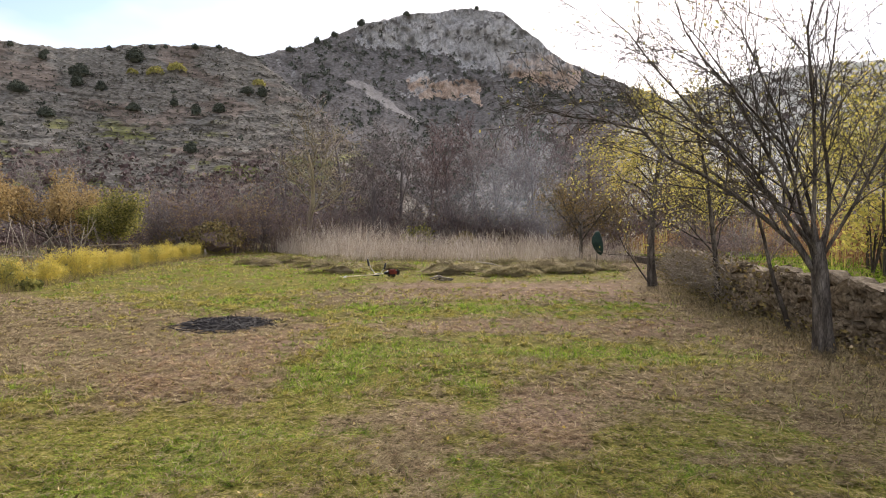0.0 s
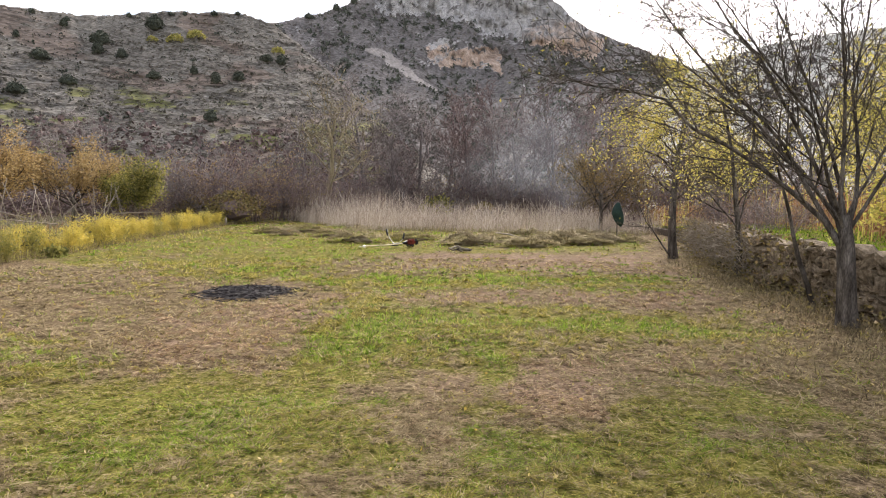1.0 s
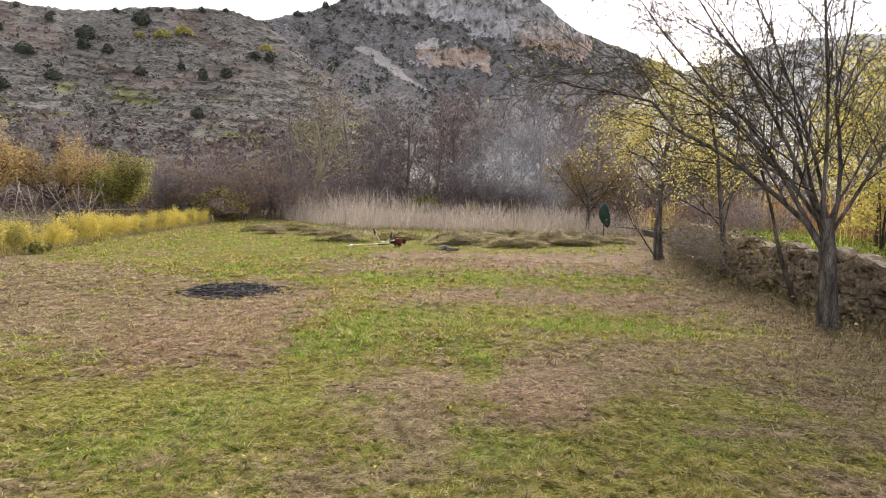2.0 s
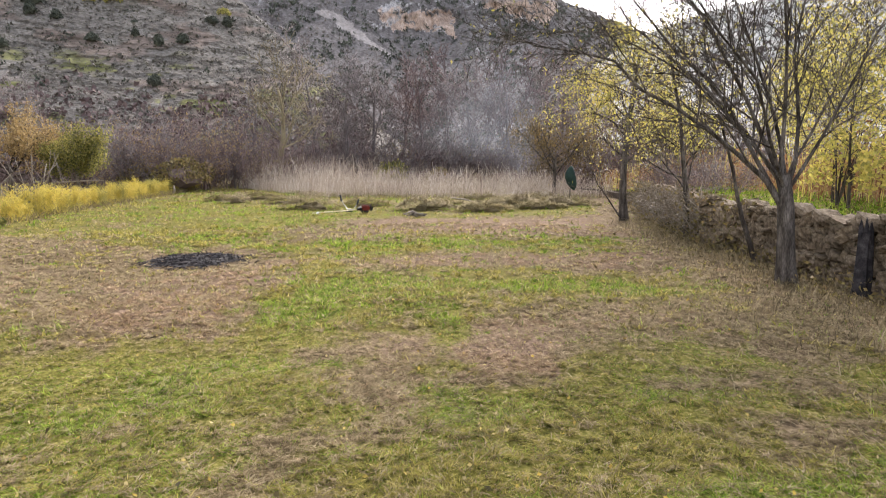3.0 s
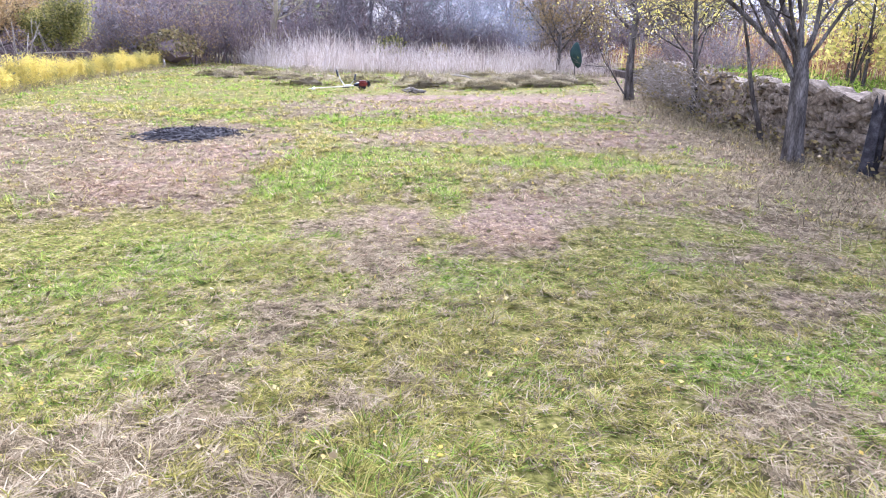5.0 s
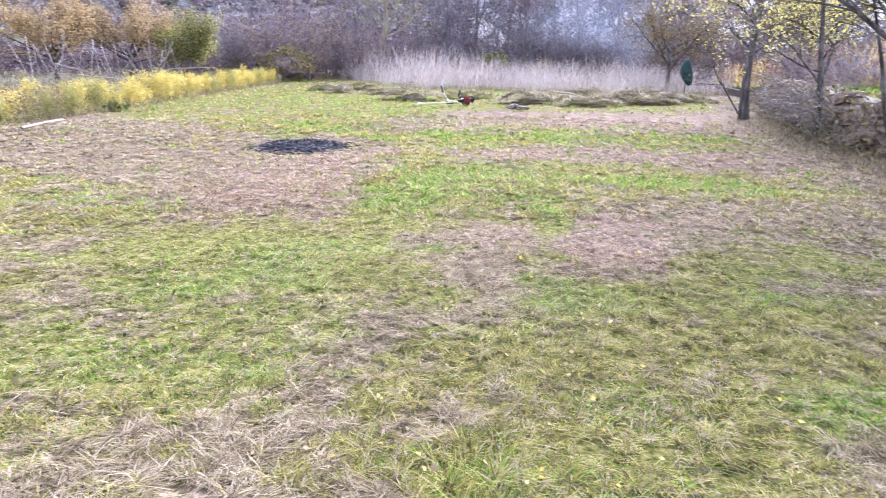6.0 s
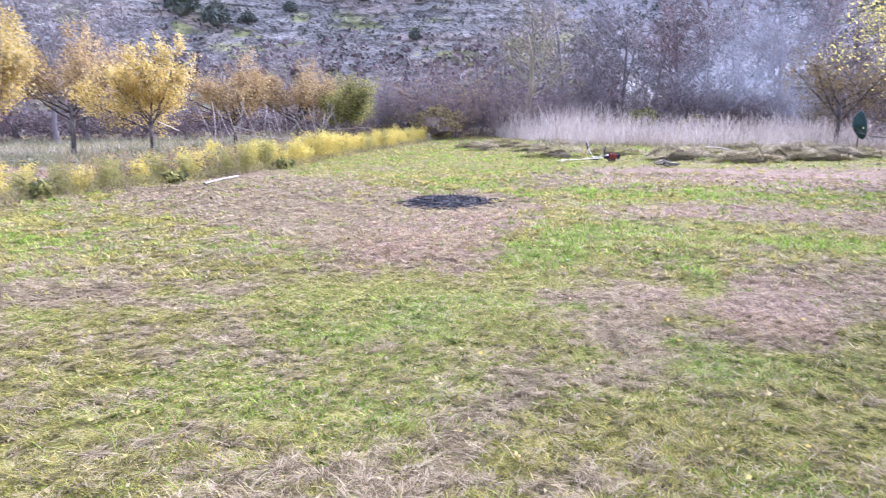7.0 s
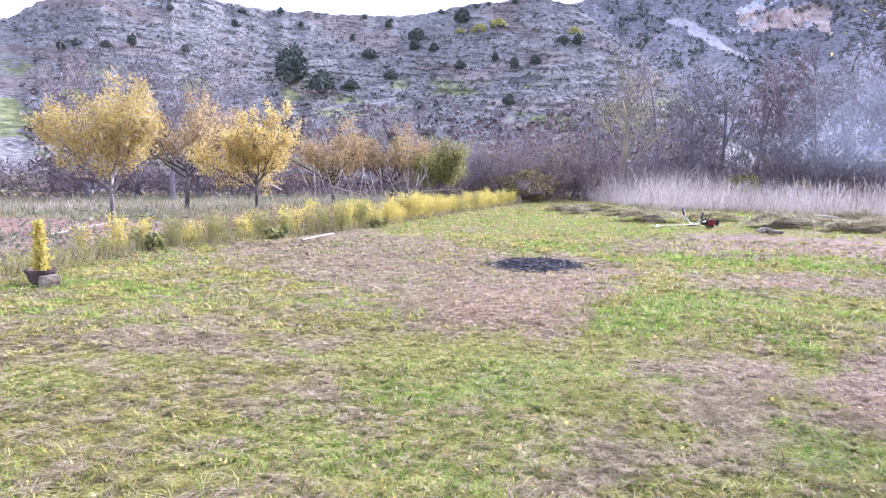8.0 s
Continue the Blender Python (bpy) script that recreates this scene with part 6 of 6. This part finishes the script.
rod("shaft", [(-1.45, 0, 0.05), (-0.7, 0, 0.07), (0.0, 0, 0.11)], [0.016, 0.016, 0.016], CREAM, bc, "pale straight drive shaft")
engine = block("engine_housing", (0.28, 0.24, 0.20), (0.16, 0, 0.15), RED, bc, 0.05, "red engine housing")
block("starter_cover", (0.10, 0.22, 0.2), (0.35, 0, 0.15), BLACK, engine, 0.04)
block("fuel_tank", (0.24, 0.2, 0.09), (0.14, 0, 0.04), BLACK, engine, 0.03)
rod("clutch_cover", [(-0.14, 0, 0.12), (0.02, 0, 0.14)], [0.035, 0.08], BLACK, bc)
rod("handlebar", [(-0.62, 0.05, 0.42), (-0.58, 0.02, 0.30), (-0.45, 0, 0.12), (-0.25, 0, 0.12), (-0.12, -0.02, 0.30)], [0.018] * 5, METAL, bc, "pale metal handlebar")
rod("grip", [(-0.63, 0.06, 0.38), (-0.68, 0.07, 0.60)], [0.034, 0.03], BLACK, bc)
rod("grip", [(-0.13, -0.02, 0.27), (-0.08, -0.03, 0.46)], [0.034, 0.03], BLACK, bc)
block("strap_guard", (0.26, 0.1, 0.05), (-0.4, 0.05, 0.06), BLACK, bc, 0.02)
rod("gear_head", [(-1.5, 0, 0.03), (-1.42, 0, 0.06)], [0.035, 0.025], METAL, bc)
bm = bmesh.new()
bmesh.ops.create_circle(bm, cap_ends=True, segments=18, radius=0.13)
bmesh.ops.solidify(bm, geom=bm.faces[:], thickness=0.008)
bmesh.ops.transform(bm, matrix=pose(-1.52, 0, 0.03, 0, 12, 0), verts=bm.verts)
part("cutting_disc", bm, METAL, bc)

# ---- bundle of pale cut sticks and strap ----
bundle = thing("stick_bundle", pose(0.05, 20.5, gz(0.05, 20.5) + 0.02), "small bundle of pale cut sticks on the grass", "sticks")
for k in range(12):
    a = rs.uniform(-0.6, 0.6)
    p = np.array((rs.uniform(-0.4, 0.2), rs.uniform(-0.12, 0.12), 0.03 + rs.uniform(0, 0.12)))
    L = rs.uniform(0.15, 0.4)
    d = np.array((math.cos(a), math.sin(a), rs.normal(0, 0.3))) * L
    rod("stick", [p - d / 2, p + rs.normal(0, 0.015, 3), p + d / 2], [0.025, 0.028, 0.02], CANE if k % 3 else BARK, bundle)

# ---- poles lying about ----
for label, pts, r, mat in (("long pale pole lying before the reeds", [(1.5, 29.5, 0.16), (2.0, 27.2, 0.2), (2.45, 25.4, 0.10)], 0.035, CANE),
                           ("pale stick lying at the meadow's edge", [(-10.0, 12.6, 0.05), (-10.25, 13.6, 0.06), (-10.45, 14.5, 0.05)], 0.03, CANE),
                           ("thin pole lying on the ploughed strip", [(-14.7, 9.5, 0.22), (-15.4, 10.9, 0.27), (-16.1, 12.4, 0.34)], 0.026, CANE)):
    b = Buf()
    o = np.array((pts[0][0], pts[0][1], 0.0))
    tube(b, [np.array(p) - o for p in pts], [r, r * 0.9, r * 0.7], 8)
    pole = tagged(new("pole", b.mesh("pole", mat, True)), label, "pole")
    pole.location = o
b = Buf()
tube(b, [(0, 0, 0.0), (0.1, -0.05, 0.22), (0.05, 0, 0.5)], [0.09, 0.07, 0.05], 7)
stub = tagged(new("pale_stub", b.mesh("pale_stub", CANE, True)), "pale broken stub at the end of the bank", "stump")
stub.location = (-14.1, 39.0, gz(-14.1, 39.0) - 0.02)

# dark green weeds at the foot of the bank
for k, (x, y, w) in enumerate([(-11.0, 17.6, 0.55), (-11.15, 13.0, 0.55), (-11.4, 9.6, 0.45)]):
    weed = thing("green_weed", pose(x, y, gz(x, y)), "low dark green leafy weed at the foot of the bank", "weed", "green weeds on the bank")
    part("foliage", bush_mesh("foliage", w, 0.34, 150, 0.12, GREEN_LEAF, rs), GREEN_LEAF, weed)

# ---- potted fennel ----
pot = thing("potted_plant", pose(-9.35, 5.9, gz(-9.35, 5.9) - 0.01), "dark pot with an upright yellow feathery plant", "potted plant")
bm = bmesh.new()
rings = []
for r, z in ((0.14, 0.0), (0.19, 0.17), (0.205, 0.18), (0.21, 0.22), (0.185, 0.22), (0.165, 0.15)):
    rings.append([bm.verts.new((r * math.cos(k * math.pi / 10), r * math.sin(k * math.pi / 10), z)) for k in range(20)])
for a, c in zip(rings, rings[1:]):
    for k in range(20):
        bm.faces.new((a[k], a[(k + 1) % 20], c[(k + 1) % 20], c[k]))
bm.faces.new(rings[0][::-1])
part("pot", bm, TERRACOTTA, pot, "dark weathered clay pot")
bm = bmesh.new()
bmesh.ops.create_circle(bm, cap_ends=True, segments=20, radius=0.172)
bmesh.ops.translate(bm, vec=(0, 0, 0.165), verts=bm.verts)
part("soil", bm, MORTAR, pot)
rp = np.random.RandomState(77)
pos = np.stack([rp.normal(0, 0.03, 900), rp.normal(0, 0.03, 900), 0.18 + rp.uniform(0, 1, 900) * 0.7], 1)
pos[:, :2] *= (1.35 - (pos[:, 2:] - 0.2) / 0.62)
part("foliage", leaf_mesh("foliage", pos, 0.1, FENNEL, rp, narrow=0.2), FENNEL, pot, "feathery yellow foliage")


def rock_mesh(seed, sx, sy, sz):
    bm = bmesh.new()
    bmesh.ops.create_cube(bm, size=1)
    bmesh.ops.subdivide_edges(bm, edges=bm.edges[:], cuts=1, use_grid_fill=True)
    for v in bm.verts:
        q = v.co.copy()
        q = q * (0.5 / max(0.36, q.length)) * 0.42 + q * 0.62
        q *= 1 + 0.34 * noise.noise(q * 2.7 + Vector((seed * 3.1, 0, 0)))
        v.co = Vector((q.x * sx, q.y * sy, q.z * sz))
    me = bpy.data.meshes.new("stone")
    bm.to_mesh(me)
    bm.free()
    me.materials.append(STONE)
    return me


rock = tagged(new("stone", rock_mesh(5, 0.22, 0.2, 0.18)), "pale rough stone beside the pot", "stone")
rock.location = (-9.05, 5.82, gz(-9.05, 5.82) + 0.07)

# ---- charred stump and green tarpaulin ----
stump = thing("tree_stump", pose(5.42, 7.72, gz(5.42, 7.72) - 0.03), "broken blackened tree stump in front of the wall", "stump")
bm = bmesh.new()
rings = []
for k, (r, z) in enumerate(((0.13, 0.0), (0.095, 0.12), (0.085, 0.4), (0.08, 0.68), (0.085, 0.82), (0.06, 0.9))):
    ring = []
    for j in range(14):
        q = r * (1 + 0.16 * math.sin(j * 2.1) + 0.1 * math.sin(j * 5.3 + k))
        ring.append(bm.verts.new((q * math.cos(j * math.pi / 7), q * math.sin(j * math.pi / 7), z + (0.10 * math.sin(j * 3.7) if k > 3 else 0))))
    rings.append(ring)
for a, c in zip(rings, rings[1:]):
    for j in range(14):
        bm.faces.new((a[j], a[(j + 1) % 14], c[(j + 1) % 14], c[j]))
top = bm.verts.new((0, 0, 0.76))
for j in range(14):
    bm.faces.new((rings[-1][j], rings[-1][(j + 1) % 14], top))
part("trunk", bm, CHAR, stump)
rod("side_stem", [(0.24, 0.03, 0), (0.25, 0.02, 0.4), (0.30, 0.05, 0.82)], [0.05, 0.04, 0.03], CHAR, stump)

tarp = thing("tarpaulin", pose(6.83, 29.3, gz(6.83, 29.3)), "dark green folded tarpaulin hung on a stake among the reeds", "tarpaulin")
bm = bmesh.new()
rows = []
for z, w, lean in ((0.50, 0.03, 0.16), (0.60, 0.13, 0.12), (0.80, 0.22, 0.04), (1.05, 0.25, -0.02), (1.28, 0.20, -0.03), (1.46, 0.12, 0.0), (1.56, 0.05, 0.03)):
    ring = []
    for j in range(16):
        a = j * math.pi / 8
        q = 1 + 0.18 * math.sin(3 * a + z * 2)
        ring.append(bm.verts.new((w * q * math.cos(a) + lean, 0.6 * w * q * math.sin(a), z)))
    rows.append(ring)
for a, c in zip(rows, rows[1:]):
    for j in range(16):
        bm.faces.new((a[j], a[(j + 1) % 16], c[(j + 1) % 16], c[j]))
bm.faces.new(rows[0][::-1]), bm.faces.new(rows[-1])
for face in bm.faces:
    face.smooth = True
part("sheet", bm, TARP, tarp)
rod("stake", [(0.0, 0, -0.2), (0.0, 0, 0.8), (0.0, 0, 1.5)], [0.025, 0.022, 0.02], BARK, tarp)

# ---- stones of the wall ----
rw = np.random.RandomState(88)
stones = [rock_mesh(k, 1, 1, 1) for k in range(12)]
y = 4.6
while y < 20.5:
    # the wall goes up pile by pile, with stones of many heights, so that no course runs through
    far = float(step01(y, 9, 16))
    span = rw.uniform(0.16, 0.42) * (1 + 0.6 * far)
    top = WALL_H * rw.uniform(0.93, 1.05) - 0.5 * float(step01(y, 19, 30))
    z = -0.05 - rw.uniform(0, 0.1)
    while z < top - 0.06:
        hgt = min(rw.uniform(0.07, 0.22) * (1 + 0.4 * far), top - z + 0.03)
        pieces = 1 if hgt > 0.15 or span < 0.3 else 2
        for q in range(pieces):
            L = span / pieces
            ob = new("stone", stones[rw.randint(12)])
            ob.parent = stone_wall
            ob.matrix_local = pose(wall_x(y) + 0.14 + rw.uniform(-0.06, 0.05), y + L * (q + 0.5) + rw.uniform(-0.05, 0.05), z + hgt / 2, rw.uniform(-26, 26), rw.uniform(-12, 12), rw.uniform(-20, 20)) @ Matrix.Diagonal((0.38, L * rw.uniform(1.0, 1.22), hgt * rw.uniform(1.0, 1.2), 1))
        z += hgt * 0.94
    y += span * 0.95
